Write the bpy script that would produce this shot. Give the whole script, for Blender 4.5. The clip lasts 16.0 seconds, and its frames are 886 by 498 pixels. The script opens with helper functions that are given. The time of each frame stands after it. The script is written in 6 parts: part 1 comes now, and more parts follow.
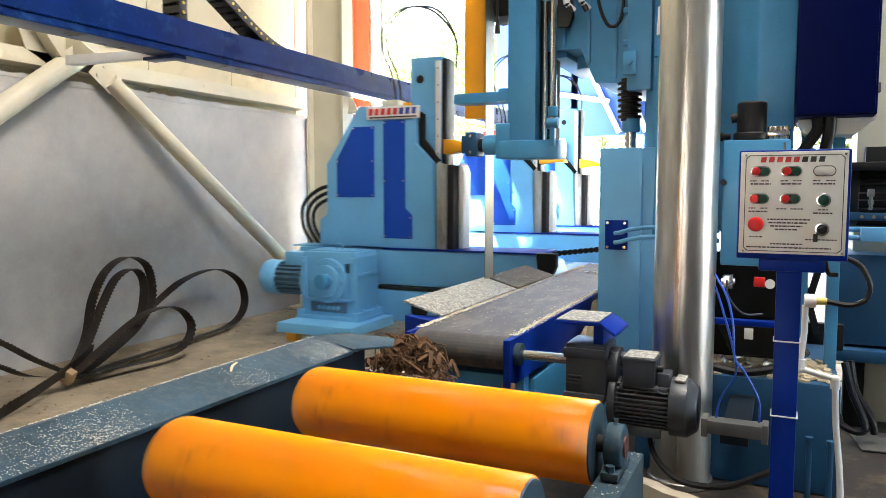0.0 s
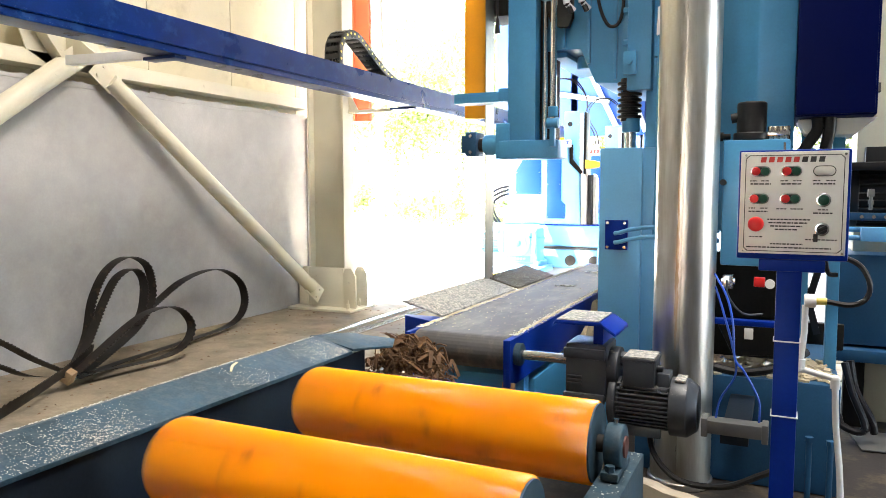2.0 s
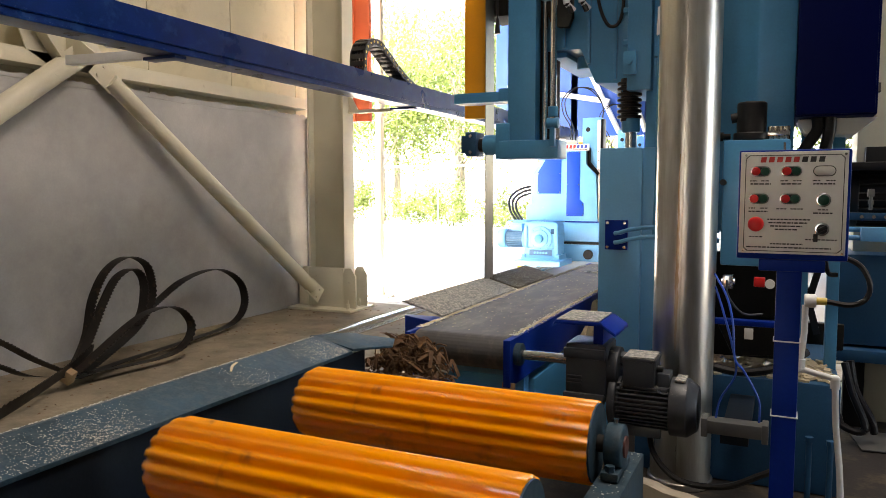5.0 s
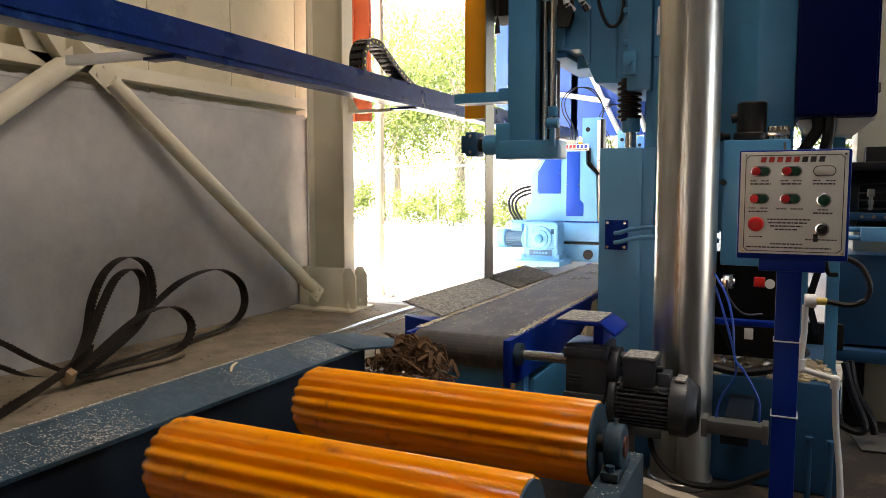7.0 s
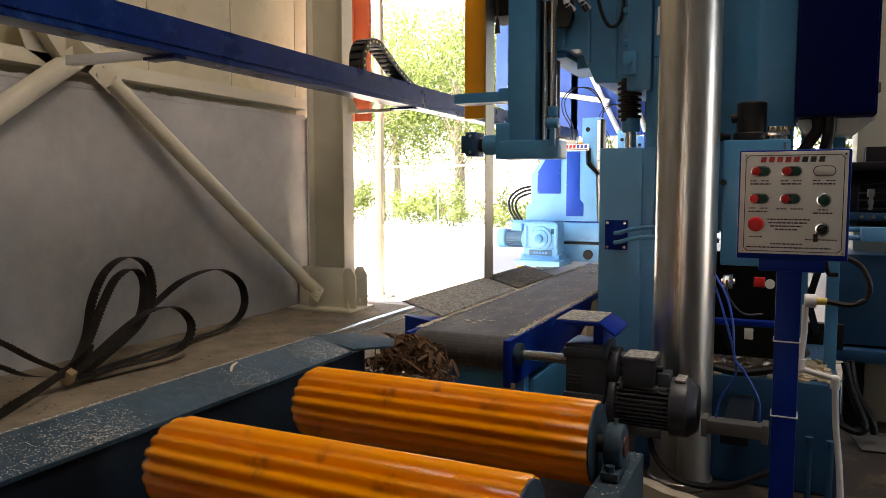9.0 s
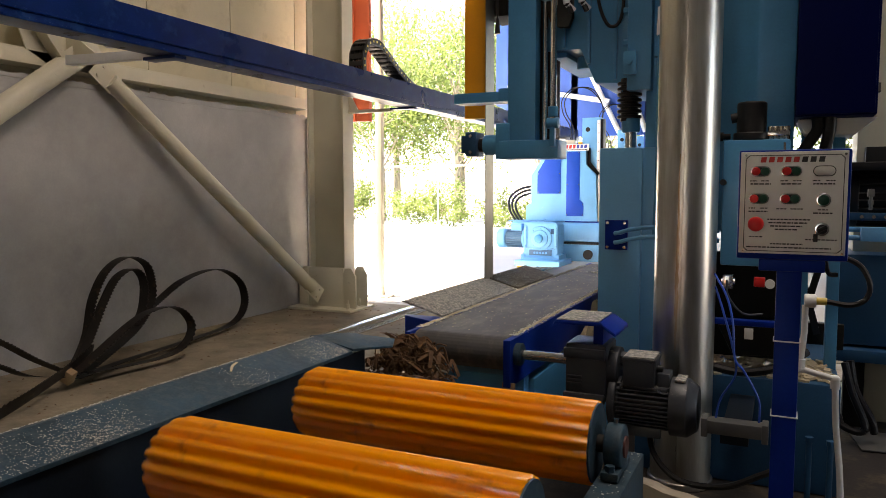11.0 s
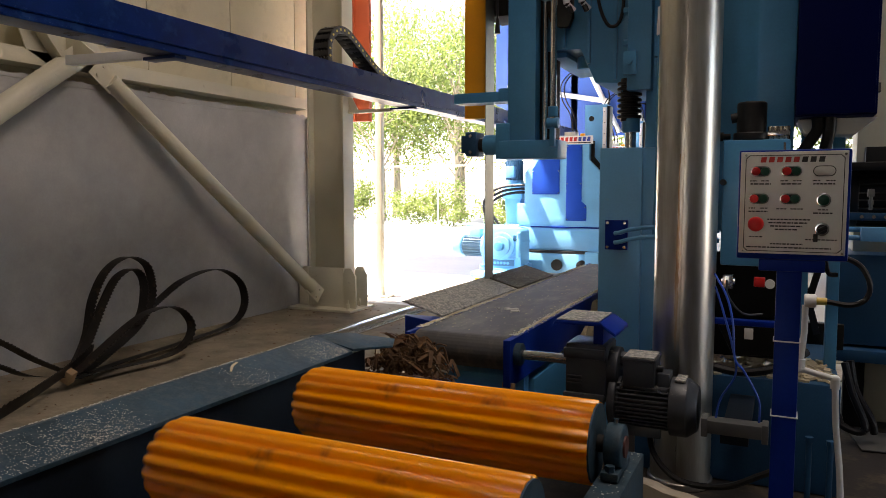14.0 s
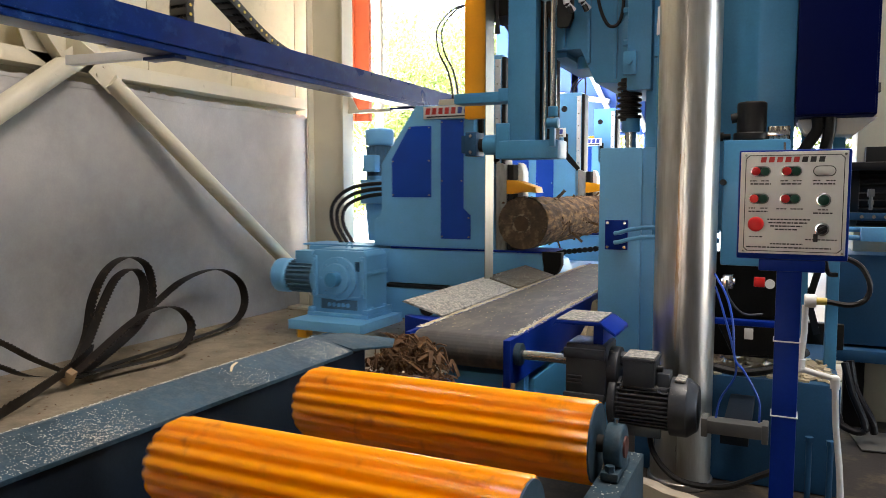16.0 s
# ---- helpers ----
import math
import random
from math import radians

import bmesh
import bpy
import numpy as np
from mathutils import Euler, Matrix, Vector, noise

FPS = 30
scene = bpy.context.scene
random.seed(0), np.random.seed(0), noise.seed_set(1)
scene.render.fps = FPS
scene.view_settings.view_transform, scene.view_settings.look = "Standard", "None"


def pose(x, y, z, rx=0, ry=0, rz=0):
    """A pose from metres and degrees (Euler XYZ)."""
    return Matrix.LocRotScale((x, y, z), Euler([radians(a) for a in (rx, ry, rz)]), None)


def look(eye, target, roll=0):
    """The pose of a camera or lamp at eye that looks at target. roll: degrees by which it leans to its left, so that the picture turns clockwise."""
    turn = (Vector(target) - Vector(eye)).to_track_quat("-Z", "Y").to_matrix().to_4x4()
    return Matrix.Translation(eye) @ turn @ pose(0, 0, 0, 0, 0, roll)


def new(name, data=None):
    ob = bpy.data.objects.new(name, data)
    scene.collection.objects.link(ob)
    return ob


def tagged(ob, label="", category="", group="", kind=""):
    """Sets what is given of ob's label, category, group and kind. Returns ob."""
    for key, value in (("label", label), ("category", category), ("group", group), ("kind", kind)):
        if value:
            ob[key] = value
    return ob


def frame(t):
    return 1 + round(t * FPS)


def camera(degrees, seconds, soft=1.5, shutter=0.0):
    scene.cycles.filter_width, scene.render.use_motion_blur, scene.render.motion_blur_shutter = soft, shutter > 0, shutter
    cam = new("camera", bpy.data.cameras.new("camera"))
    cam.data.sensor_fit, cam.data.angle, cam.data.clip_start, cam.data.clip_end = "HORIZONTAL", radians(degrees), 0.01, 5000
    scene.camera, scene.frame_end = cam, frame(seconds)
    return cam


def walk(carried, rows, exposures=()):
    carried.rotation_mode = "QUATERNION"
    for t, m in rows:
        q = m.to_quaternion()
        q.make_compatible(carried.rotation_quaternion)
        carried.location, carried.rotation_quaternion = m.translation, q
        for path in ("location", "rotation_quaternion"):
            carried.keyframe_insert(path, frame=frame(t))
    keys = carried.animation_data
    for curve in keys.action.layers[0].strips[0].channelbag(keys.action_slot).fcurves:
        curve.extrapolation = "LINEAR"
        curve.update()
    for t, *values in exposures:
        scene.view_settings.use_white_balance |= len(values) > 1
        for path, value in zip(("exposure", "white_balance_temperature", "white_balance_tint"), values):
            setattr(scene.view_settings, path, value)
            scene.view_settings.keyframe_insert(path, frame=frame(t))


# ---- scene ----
cam = camera(62.19, 16.0, soft=0.65, shutter=0.5)
CAM = pose(0, 0, 1.2, 90 - 4.66, 0, 25.06)
EXPO = ((0, 5.1, 7000, 12), (0.5, 5.2, 6950, 11.5), (1.5, 5.33, 6950, 12), (2.5, 5.0, 7150, 14), (3.5, 4.4, 7450, 16), (6.5, 3.8, 7750, 18), (9, 3.36, 7800, 20), (12.5, 3.3, 7700, 19.5), (14.5, 3.1, 7600, 21), (15.3, 3.48, 7550, 20), (16, 4.48, 7250, 16.5))
walk(cam, [(0, CAM), (16, CAM)], exposures=EXPO)

# ---- light ----
world = bpy.data.worlds.new("sky")
scene.world = world
world.use_nodes = True
sky = world.node_tree.nodes.new("ShaderNodeTexSky")
sky.sky_type, sky.sun_disc = "NISHITA", False
SUN = Vector((-1.0, -0.32, 2.3)).normalized()
sky.sun_elevation = math.asin(SUN.z)
sky.sun_rotation = math.atan2(SUN.x, SUN.y)
backnode = world.node_tree.nodes["Background"]
backnode.inputs["Strength"].default_value = 0.13
world.node_tree.links.new(sky.outputs[0], backnode.inputs["Color"])
sun = new("sun", bpy.data.lights.new("sun", "SUN"))
sun.data.energy, sun.data.angle, sun.data.color = 5.0, radians(0.5), (1.0, 0.95, 0.86)
sun.matrix_basis = look(SUN * 30, (0, 0, 0))
skylight = new("skylight", bpy.data.lights.new("skylight", "AREA"))
skylight.data.shape, skylight.data.size, skylight.data.size_y = "RECTANGLE", 3.0, 4.6
skylight.data.energy, skylight.data.color = 29.0, (1.0, 0.99, 0.97)
skylight.matrix_basis = pose(0.6, 3.0, 6.90)


# ---- materials ----
def material(name, base, rough=0.5, metal=0.0, var=0.12, scale=6.0, fine=90.0, bump=0.05, spots=None, spot_scale=20.0, spot_at=0.62, spot_soft=0.04, up=0.0, coat=0.0, stretch=None, emit=0.0, spec=0.5):
    """Paint, metal or stone: base colour with coarse and fine variation, spots of dust or wear, fine relief."""
    m = bpy.data.materials.new(name)
    m.use_nodes = True
    nt = m.node_tree
    b = nt.nodes["Principled BSDF"]
    n = nt.nodes.new
    ln = nt.links.new
    co = n("ShaderNodeTexCoord")
    mp = n("ShaderNodeMapping")
    if stretch:
        mp.inputs["Scale"].default_value = stretch
    ln(co.outputs["Object"], mp.inputs["Vector"])
    big, small = n("ShaderNodeTexNoise"), n("ShaderNodeTexNoise")
    big.inputs["Scale"].default_value, big.inputs["Detail"].default_value = scale, 5
    small.inputs["Scale"].default_value, small.inputs["Detail"].default_value = fine, 3
    ln(mp.outputs[0], big.inputs["Vector"]), ln(mp.outputs[0], small.inputs["Vector"])
    mix = n("ShaderNodeMath")
    mix.operation = "MULTIPLY_ADD"
    mix.inputs[1].default_value = 0.35
    ln(small.outputs[0], mix.inputs[0]), ln(big.outputs[0], mix.inputs[2])
    ramp = n("ShaderNodeMapRange")
    ramp.inputs["From Min"].default_value, ramp.inputs["From Max"].default_value = 0.35, 1.0
    ramp.inputs["To Min"].default_value, ramp.inputs["To Max"].default_value = 1 - var, 1 + var
    ln(mix.outputs[0], ramp.inputs["Value"])
    hsv = n("ShaderNodeHueSaturation")
    hsv.inputs["Color"].default_value = (*base, 1)
    ln(ramp.outputs[0], hsv.inputs["Value"])
    colour = hsv.outputs[0]
    rough_out = n("ShaderNodeMapRange")
    rough_out.inputs["To Min"].default_value, rough_out.inputs["To Max"].default_value = max(0.02, rough - 0.1), min(1, rough + 0.1)
    ln(big.outputs[0], rough_out.inputs["Value"])
    ln(rough_out.outputs[0], b.inputs["Roughness"])
    if spots:
        sp = n("ShaderNodeTexNoise")
        sp.inputs["Scale"].default_value, sp.inputs["Detail"].default_value, sp.inputs["Roughness"].default_value = spot_scale, 6, 0.7
        ln(mp.outputs[0], sp.inputs["Vector"])
        value = sp.outputs[0]
        if up:
            geo, sep, ad = n("ShaderNodeNewGeometry"), n("ShaderNodeSeparateXYZ"), n("ShaderNodeMath")
            ln(geo.outputs["Normal"], sep.inputs[0])
            ad.operation = "MULTIPLY_ADD"
            ad.inputs[1].default_value = up
            ln(sep.outputs["Z"], ad.inputs[0]), ln(value, ad.inputs[2])
            value = ad.outputs[0]
        step = n("ShaderNodeMapRange")
        step.inputs["From Min"].default_value, step.inputs["From Max"].default_value = spot_at - spot_soft, spot_at + spot_soft
        ln(value, step.inputs["Value"])
        over = n("ShaderNodeMix")
        over.data_type = "RGBA"
        over.inputs["B"].default_value = (*spots, 1)
        over.inputs[7].default_value = (*spots, 1)
        ln(step.outputs[0], over.inputs[0]), ln(colour, over.inputs[6])
        colour = over.outputs[2]
    ln(colour, b.inputs["Base Color"])
    b.inputs["Metallic"].default_value = metal
    b.inputs["Specular IOR Level"].default_value = spec
    b.inputs["Coat Weight"].default_value = coat
    if emit:
        ln(colour, b.inputs["Emission Color"])
        b.inputs["Emission Strength"].default_value = emit
    if bump:
        bp = n("ShaderNodeBump")
        bp.inputs["Strength"].default_value, bp.inputs["Distance"].default_value = bump, 0.01
        ln(mix.outputs[0], bp.inputs["Height"])
        ln(bp.outputs[0], b.inputs["Normal"])
    return m


BLUE = material("light_blue_paint", (0.115, 0.37, 0.63), 0.4, var=0.14, scale=3, bump=0.03, spots=(0.34, 0.36, 0.34), spot_scale=14, spot_at=0.76, spot_soft=0.08, up=0.1)
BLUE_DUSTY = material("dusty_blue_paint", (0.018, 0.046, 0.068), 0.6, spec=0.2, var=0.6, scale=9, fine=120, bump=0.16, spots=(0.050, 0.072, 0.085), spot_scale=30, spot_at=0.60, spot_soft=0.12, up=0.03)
# Light blue paint again, with the hall's dimmer light put into the base colour.
BLUE_DIMMED = material("dimmed_blue_paint", (0.042, 0.235, 0.44), 0.4, spec=0.4, var=0.2, scale=3, bump=0.03, spots=(0.22, 0.24, 0.23), spot_scale=16, spot_at=0.76, spot_soft=0.06, up=0.08)
# Blue paint darkened to carry the shade of low parts, with pale dust specks.
BLUE_SHADE = material("shade_dark_blue_specked", (0.010, 0.062, 0.135), 0.5, spec=0.3, var=0.3, scale=4, bump=0.05, spots=(0.16, 0.15, 0.12), spot_scale=18, spot_at=0.75, spot_soft=0.06, up=0.1)
NAVY = material("royal_blue_paint", (0.0, 0.021, 0.23), 0.45, spec=0.1, var=0.2, scale=4, bump=0.02, spots=(0.01, 0.04, 0.26), spot_scale=9, spot_at=0.72, spot_soft=0.08)
PLATE = material("bright_royal_blue_paint", (0.001, 0.055, 0.38), 0.45, spec=0.25, var=0.12, scale=4, bump=0.02)
# Darker blue with the shade between motor fins put into the colour.
FIN_SHADE = material("shade_toned_blue", (0.05, 0.13, 0.21), 0.5, var=0.3, bump=0.03)
CABINET = material("navy_enamel", (0.0, 0.0035, 0.055), 0.5, spec=0.06, var=0.15, scale=2, bump=0.01)
BEAM = material("chipped_blue_beam_paint", (0.0, 0.012, 0.085), 0.3, spec=0.14, var=0.4, scale=5, bump=0.05, spots=(0.006, 0.032, 0.12), spot_scale=7, spot_at=0.58, spot_soft=0.05)
ORANGE = material("orange_enamel", (0.93, 0.33, 0.003), 0.22, var=0.1, scale=5, bump=0.02, coat=0.4, spots=(0.42, 0.13, 0.012), spot_scale=9, spot_at=0.66, spot_soft=0.07)
YELLOW = material("yellow_paint", (0.90, 0.37, 0.004), 0.45, var=0.1, scale=5, bump=0.02)
CREAM = material("cream_paint", (0.60, 0.55, 0.42), 0.5, var=0.1, scale=3, bump=0.03, spots=(0.36, 0.31, 0.22), spot_scale=9, spot_at=0.72, spot_soft=0.08)
PANELS = material("beige_cladding", (0.62, 0.555, 0.39), 0.6, var=0.12, scale=2, bump=0.02, spots=(0.44, 0.38, 0.25), spot_scale=4, spot_at=0.66, spot_soft=0.14)
PLASTER = material("grey_plaster", (0.44, 0.43, 0.415), 0.88, var=0.2, scale=0.9, fine=60, bump=0.15, spots=(0.29, 0.28, 0.268), spot_scale=0.75, spot_at=0.50, spot_soft=0.16)
FLOOR = material("dusty_concrete", (0.24, 0.19, 0.125), 0.9, var=0.3, scale=2.2, fine=70, bump=0.2, spots=(0.12, 0.095, 0.062), spot_scale=3, spot_at=0.56, spot_soft=0.14)
PAVING = material("pale_yard_concrete", (0.42, 0.40, 0.36), 0.9, var=0.1, scale=0.6, fine=20, bump=0.1)
RUBBER = material("dusty_black_rubber", (0.052, 0.050, 0.048), 0.65, var=0.3, scale=5, fine=60, bump=0.06, spots=(0.15, 0.13, 0.10), spot_scale=9, spot_at=0.60, spot_soft=0.14, stretch=(1, 0.35, 1))
BLACK = material("black_rubber", (0.008, 0.008, 0.009), 0.45, spec=0.3, var=0.2, bump=0.03)
# Dirty concrete whose base colour is also lowered to hold the saw's shade.
DIRT_SHADE = material("dirty_shaded_floor", (0.020, 0.015, 0.011), 0.95, var=0.4, scale=3, fine=60, bump=0.3, spots=(0.08, 0.06, 0.036), spot_scale=6, spot_at=0.62, spot_soft=0.1)
# Near-black navy that puts deep shade into the colour of hidden frame parts.
SHADE_NAVY = material("shade_navy_paint", (0.004, 0.009, 0.016), 0.6, spec=0.2, var=0.5, scale=6, bump=0.1)
# Near black for greasy parts, and for places whose shade is painted in.
DARK = material("dark_grease_and_shade", (0.011, 0.010, 0.009), 0.7, spec=0.15, var=0.4, bump=0.1)
GREY = material("motor_grey_paint", (0.027, 0.033, 0.042), 0.42, var=0.25, scale=9, bump=0.05, spots=(0.26, 0.25, 0.21), spot_scale=30, spot_at=0.73, spot_soft=0.06, up=0.12)
ZINC = material("galvanised_sheet", (0.60, 0.595, 0.575), 0.31, metal=1.0, var=0.3, scale=9, fine=40, bump=0.03, spots=(0.36, 0.31, 0.24), spot_scale=6, spot_at=0.60, spot_soft=0.14, stretch=(1, 1, 0.1))
RUST = material("rust_on_zinc", (0.42, 0.29, 0.17), 0.42, metal=0.75, var=0.4, scale=12, bump=0.05, spots=(0.58, 0.53, 0.46), spot_scale=14, spot_at=0.55, spot_soft=0.12, stretch=(1, 1, 0.15))
ALU = material("dull_aluminium", (0.15, 0.15, 0.142), 0.5, metal=0.7, var=0.15, scale=8, bump=0.03)
STEEL = material("bright_steel", (0.62, 0.62, 0.62), 0.22, metal=1.0, var=0.1, scale=6, bump=0.01)
BLADE = material("brushed_saw_steel", (0.24, 0.215, 0.17), 0.34, metal=1.0, var=0.3, scale=5, bump=0.02, stretch=(1, 1, 0.3))
OLDBLADE = material("used_saw_steel", (0.014, 0.011, 0.009), 0.5, metal=0.2, spec=0.3, var=0.4, scale=8, bump=0.05, spots=(0.05, 0.034, 0.02), spot_scale=14, spot_at=0.62, spot_soft=0.06)
WHITE = material("white_sheet", (0.72, 0.72, 0.70), 0.4, var=0.06, bump=0.01)
PVC = material("white_plastic", (0.72, 0.72, 0.70), 0.35, var=0.06, bump=0.01)
ARM = material("pale_grey_arm_paint", (0.70, 0.71, 0.73), 0.35, var=0.12, scale=5, bump=0.02)
STRIP = material("dusty_grey_steel_strip", (0.30, 0.30, 0.28), 0.5, metal=0.3, var=0.35, scale=9, bump=0.04, spots=(0.16, 0.13, 0.09), spot_scale=10, spot_at=0.6, spot_soft=0.1, stretch=(1, 1, 0.25))
RED = material("red_plastic", (0.60, 0.008, 0.008), 0.35, spec=0.3, var=0.05, bump=0)
GREEN = material("green_plastic", (0.004, 0.06, 0.035), 0.4, spec=0.25, var=0.05, bump=0)
INK = material("black_ink", (0.03, 0.03, 0.035), 0.5, bump=0)
REDINK = material("red_ink", (0.55, 0.03, 0.025), 0.5, bump=0)
BLUEINK = material("blue_ink", (0.03, 0.06, 0.32), 0.5, bump=0)
REDPAINT = material("orange_red_paint", (0.62, 0.11, 0.04), 0.5, var=0.08, bump=0.02)
SEAL = material("dull_red_rubber", (0.075, 0.015, 0.010), 0.6, var=0.3, bump=0.02)
BARK = material("rough_bark", (0.085, 0.042, 0.018), 0.9, var=0.7, scale=11, fine=50, bump=1.0, spots=(0.42, 0.22, 0.08), spot_scale=18, spot_at=0.57, spot_soft=0.11, stretch=(1, 0.35, 1))
HEART = material("dark_heartwood", (0.085, 0.045, 0.022), 0.85, var=0.4, scale=20, bump=0.3)
RINGWOOD = material("pale_growth_ring", (0.075, 0.05, 0.03), 0.85, var=0.4, scale=15, bump=0.3, spots=(0.30, 0.22, 0.14), spot_scale=22, spot_at=0.52, spot_soft=0.05)
WOODPALE = material("fresh_pale_wood", (0.56, 0.46, 0.30), 0.85, var=0.25, scale=6, bump=0.2)
ENDGRAIN = material("weathered_end_grain", (0.10, 0.060, 0.034), 0.85, var=0.6, scale=12, bump=0.3, spots=(0.27, 0.18, 0.10), spot_scale=11, spot_at=0.60, spot_soft=0.08)
DUST = material("dust_layer", (0.20, 0.205, 0.20), 0.85, var=0.5, scale=9, bump=0.25, spots=(0.52, 0.49, 0.42), spot_scale=60, spot_at=0.54, spot_soft=0.08)
BROWNDUST = material("brown_dust_on_steel", (0.12, 0.10, 0.075), 0.85, var=0.5, scale=9, bump=0.2, spots=(0.30, 0.26, 0.20), spot_scale=50, spot_at=0.60, spot_soft=0.08)
FLAKE = material("sawdust_flake", (0.55, 0.52, 0.44), 0.9, var=0.2, bump=0)
SAWDUST = material("pale_sawdust", (0.50, 0.42, 0.28), 0.95, var=0.3, scale=10, fine=120, bump=0.5)
WOODGREY = material("weathered_pale_plank", (0.38, 0.33, 0.25), 0.85, var=0.35, scale=5, fine=50, bump=0.25, spots=(0.20, 0.16, 0.11), spot_scale=12, spot_at=0.6, spot_soft=0.08, stretch=(0.25, 1, 1))
WOOD = material("raw_timber", (0.26, 0.17, 0.09), 0.8, var=0.35, scale=4, fine=40, bump=0.2, stretch=(1, 0.2, 1))
STRIPBARK = material("shredded_bark", (0.105, 0.052, 0.022), 0.9, var=0.7, scale=20, bump=0.3, spots=(0.30, 0.16, 0.06), spot_scale=24, spot_at=0.62, spot_soft=0.08)
SKYBLUE = material("painted_blue_steel_roof", (0.012, 0.085, 0.38), 0.5, var=0.15, scale=1.5, bump=0.02)
CABLE = material("blue_air_hose", (0.01, 0.07, 0.42), 0.35, bump=0)
def leaf_material():
    m = material("leaves", (0.12, 0.17, 0.045), 0.6, var=0.5, scale=0.5, fine=5, bump=0)
    nt = m.node_tree
    tr, mx = nt.nodes.new("ShaderNodeBsdfTranslucent"), nt.nodes.new("ShaderNodeMixShader")
    tr.inputs["Color"].default_value = (0.15, 0.21, 0.05, 1)
    mx.inputs[0].default_value = 0.5
    nt.links.new(nt.nodes["Principled BSDF"].outputs[0], mx.inputs[1])
    nt.links.new(tr.outputs[0], mx.inputs[2])
    nt.links.new(mx.outputs[0], nt.nodes["Material Output"].inputs[0])
    return m


LEAF = leaf_material()
TRUNK = material("tree_bark", (0.30, 0.26, 0.19), 0.9, var=0.3, scale=6, bump=0.3)
ROOF = material("roof_sheet", (0.42, 0.42, 0.42), 0.6, var=0.08, scale=0.5, bump=0.02)
CHAINMAT = material("chain_plastic", (0.016, 0.016, 0.017), 0.4, var=0.2, bump=0.02)
SHEET = material("dark_unseen_wall", (0.12, 0.115, 0.11), 0.7, var=0.2, scale=1.0, bump=0.03)
BRASS = material("yellow_chain_pin", (0.62, 0.48, 0.10), 0.45, var=0.1, bump=0)


# ---- mesh tools ----
def box(bm, x0, x1, y0, y1, z0, z1, bev=0.004, m=None):
    b2 = bmesh.new()
    bmesh.ops.create_cube(b2, size=1)
    s = Matrix.LocRotScale(((x0 + x1) / 2, (y0 + y1) / 2, (z0 + z1) / 2), None, (abs(x1 - x0), abs(y1 - y0), abs(z1 - z0)))
    bmesh.ops.transform(b2, matrix=s, verts=b2.verts)
    if bev:
        bev = min(bev, 0.3 * min(abs(x1 - x0), abs(y1 - y0), abs(z1 - z0)))
        bmesh.ops.bevel(b2, geom=b2.edges[:], offset=bev, segments=2, profile=0.6, affect="EDGES")
    if m:
        bmesh.ops.transform(b2, matrix=m, verts=b2.verts)
    merge(bm, b2)
    return bm


def merge(bm, b2):
    me = bpy.data.meshes.new("piece")
    b2.to_mesh(me)
    b2.free()
    bm.from_mesh(me)
    bpy.data.meshes.remove(me)


def cyl(bm, p0, p1, r, r1=None, seg=24, bev=0.0):
    p0, p1 = Vector(p0), Vector(p1)
    d = p1 - p0
    b2 = bmesh.new()
    bmesh.ops.create_cone(b2, cap_ends=True, segments=seg, radius1=r, radius2=r if r1 is None else r1, depth=d.length)
    if bev:
        rims = [e for e in b2.edges if abs(e.verts[0].co.z - e.verts[1].co.z) < 1e-6]
        bmesh.ops.bevel(b2, geom=rims, offset=bev, segments=3, profile=0.5, affect="EDGES")
    q = d.to_track_quat("Z", "Y").to_matrix().to_4x4()
    bmesh.ops.transform(b2, matrix=Matrix.Translation((p0 + p1) / 2) @ q, verts=b2.verts)
    merge(bm, b2)
    return bm


def prism(bm, pts, axis, a, b, bev=0.004):
    """A polygon in the plane across axis, drawn out from a to b. Points: (x, z) for y, (y, z) for x, (x, y) for z."""
    def at(p, k):
        return {"x": (k, p[0], p[1]), "y": (p[0], k, p[1]), "z": (p[0], p[1], k)}[axis]
    b2 = bmesh.new()
    lo, hi = [b2.verts.new(at(p, a)) for p in pts], [b2.verts.new(at(p, b)) for p in pts]
    b2.faces.new(lo), b2.faces.new(hi[::-1])
    for i in range(len(pts)):
        j = (i + 1) % len(pts)
        b2.faces.new((lo[i], lo[j], hi[j], hi[i]))
    bmesh.ops.recalc_face_normals(b2, faces=b2.faces[:])
    if bev:
        bmesh.ops.bevel(b2, geom=b2.edges[:], offset=bev, segments=2, profile=0.6, affect="EDGES")
    merge(bm, b2)
    return bm


def smooth_path(pts, n=6):
    """Catmull-Rom points through pts."""
    pts = [Vector(p) for p in pts]
    full = [2 * pts[0] - pts[1], *pts, 2 * pts[-1] - pts[-2]]
    out = []
    for i in range(1, len(full) - 2):
        a, b, c, d = full[i - 1:i + 3]
        for k in range(n):
            t = k / n
            out.append(0.5 * (2 * b + (c - a) * t + (2 * a - 5 * b + 4 * c - d) * t * t + (3 * b - a - 3 * c + d) * t ** 3))
    out.append(pts[-1])
    return out


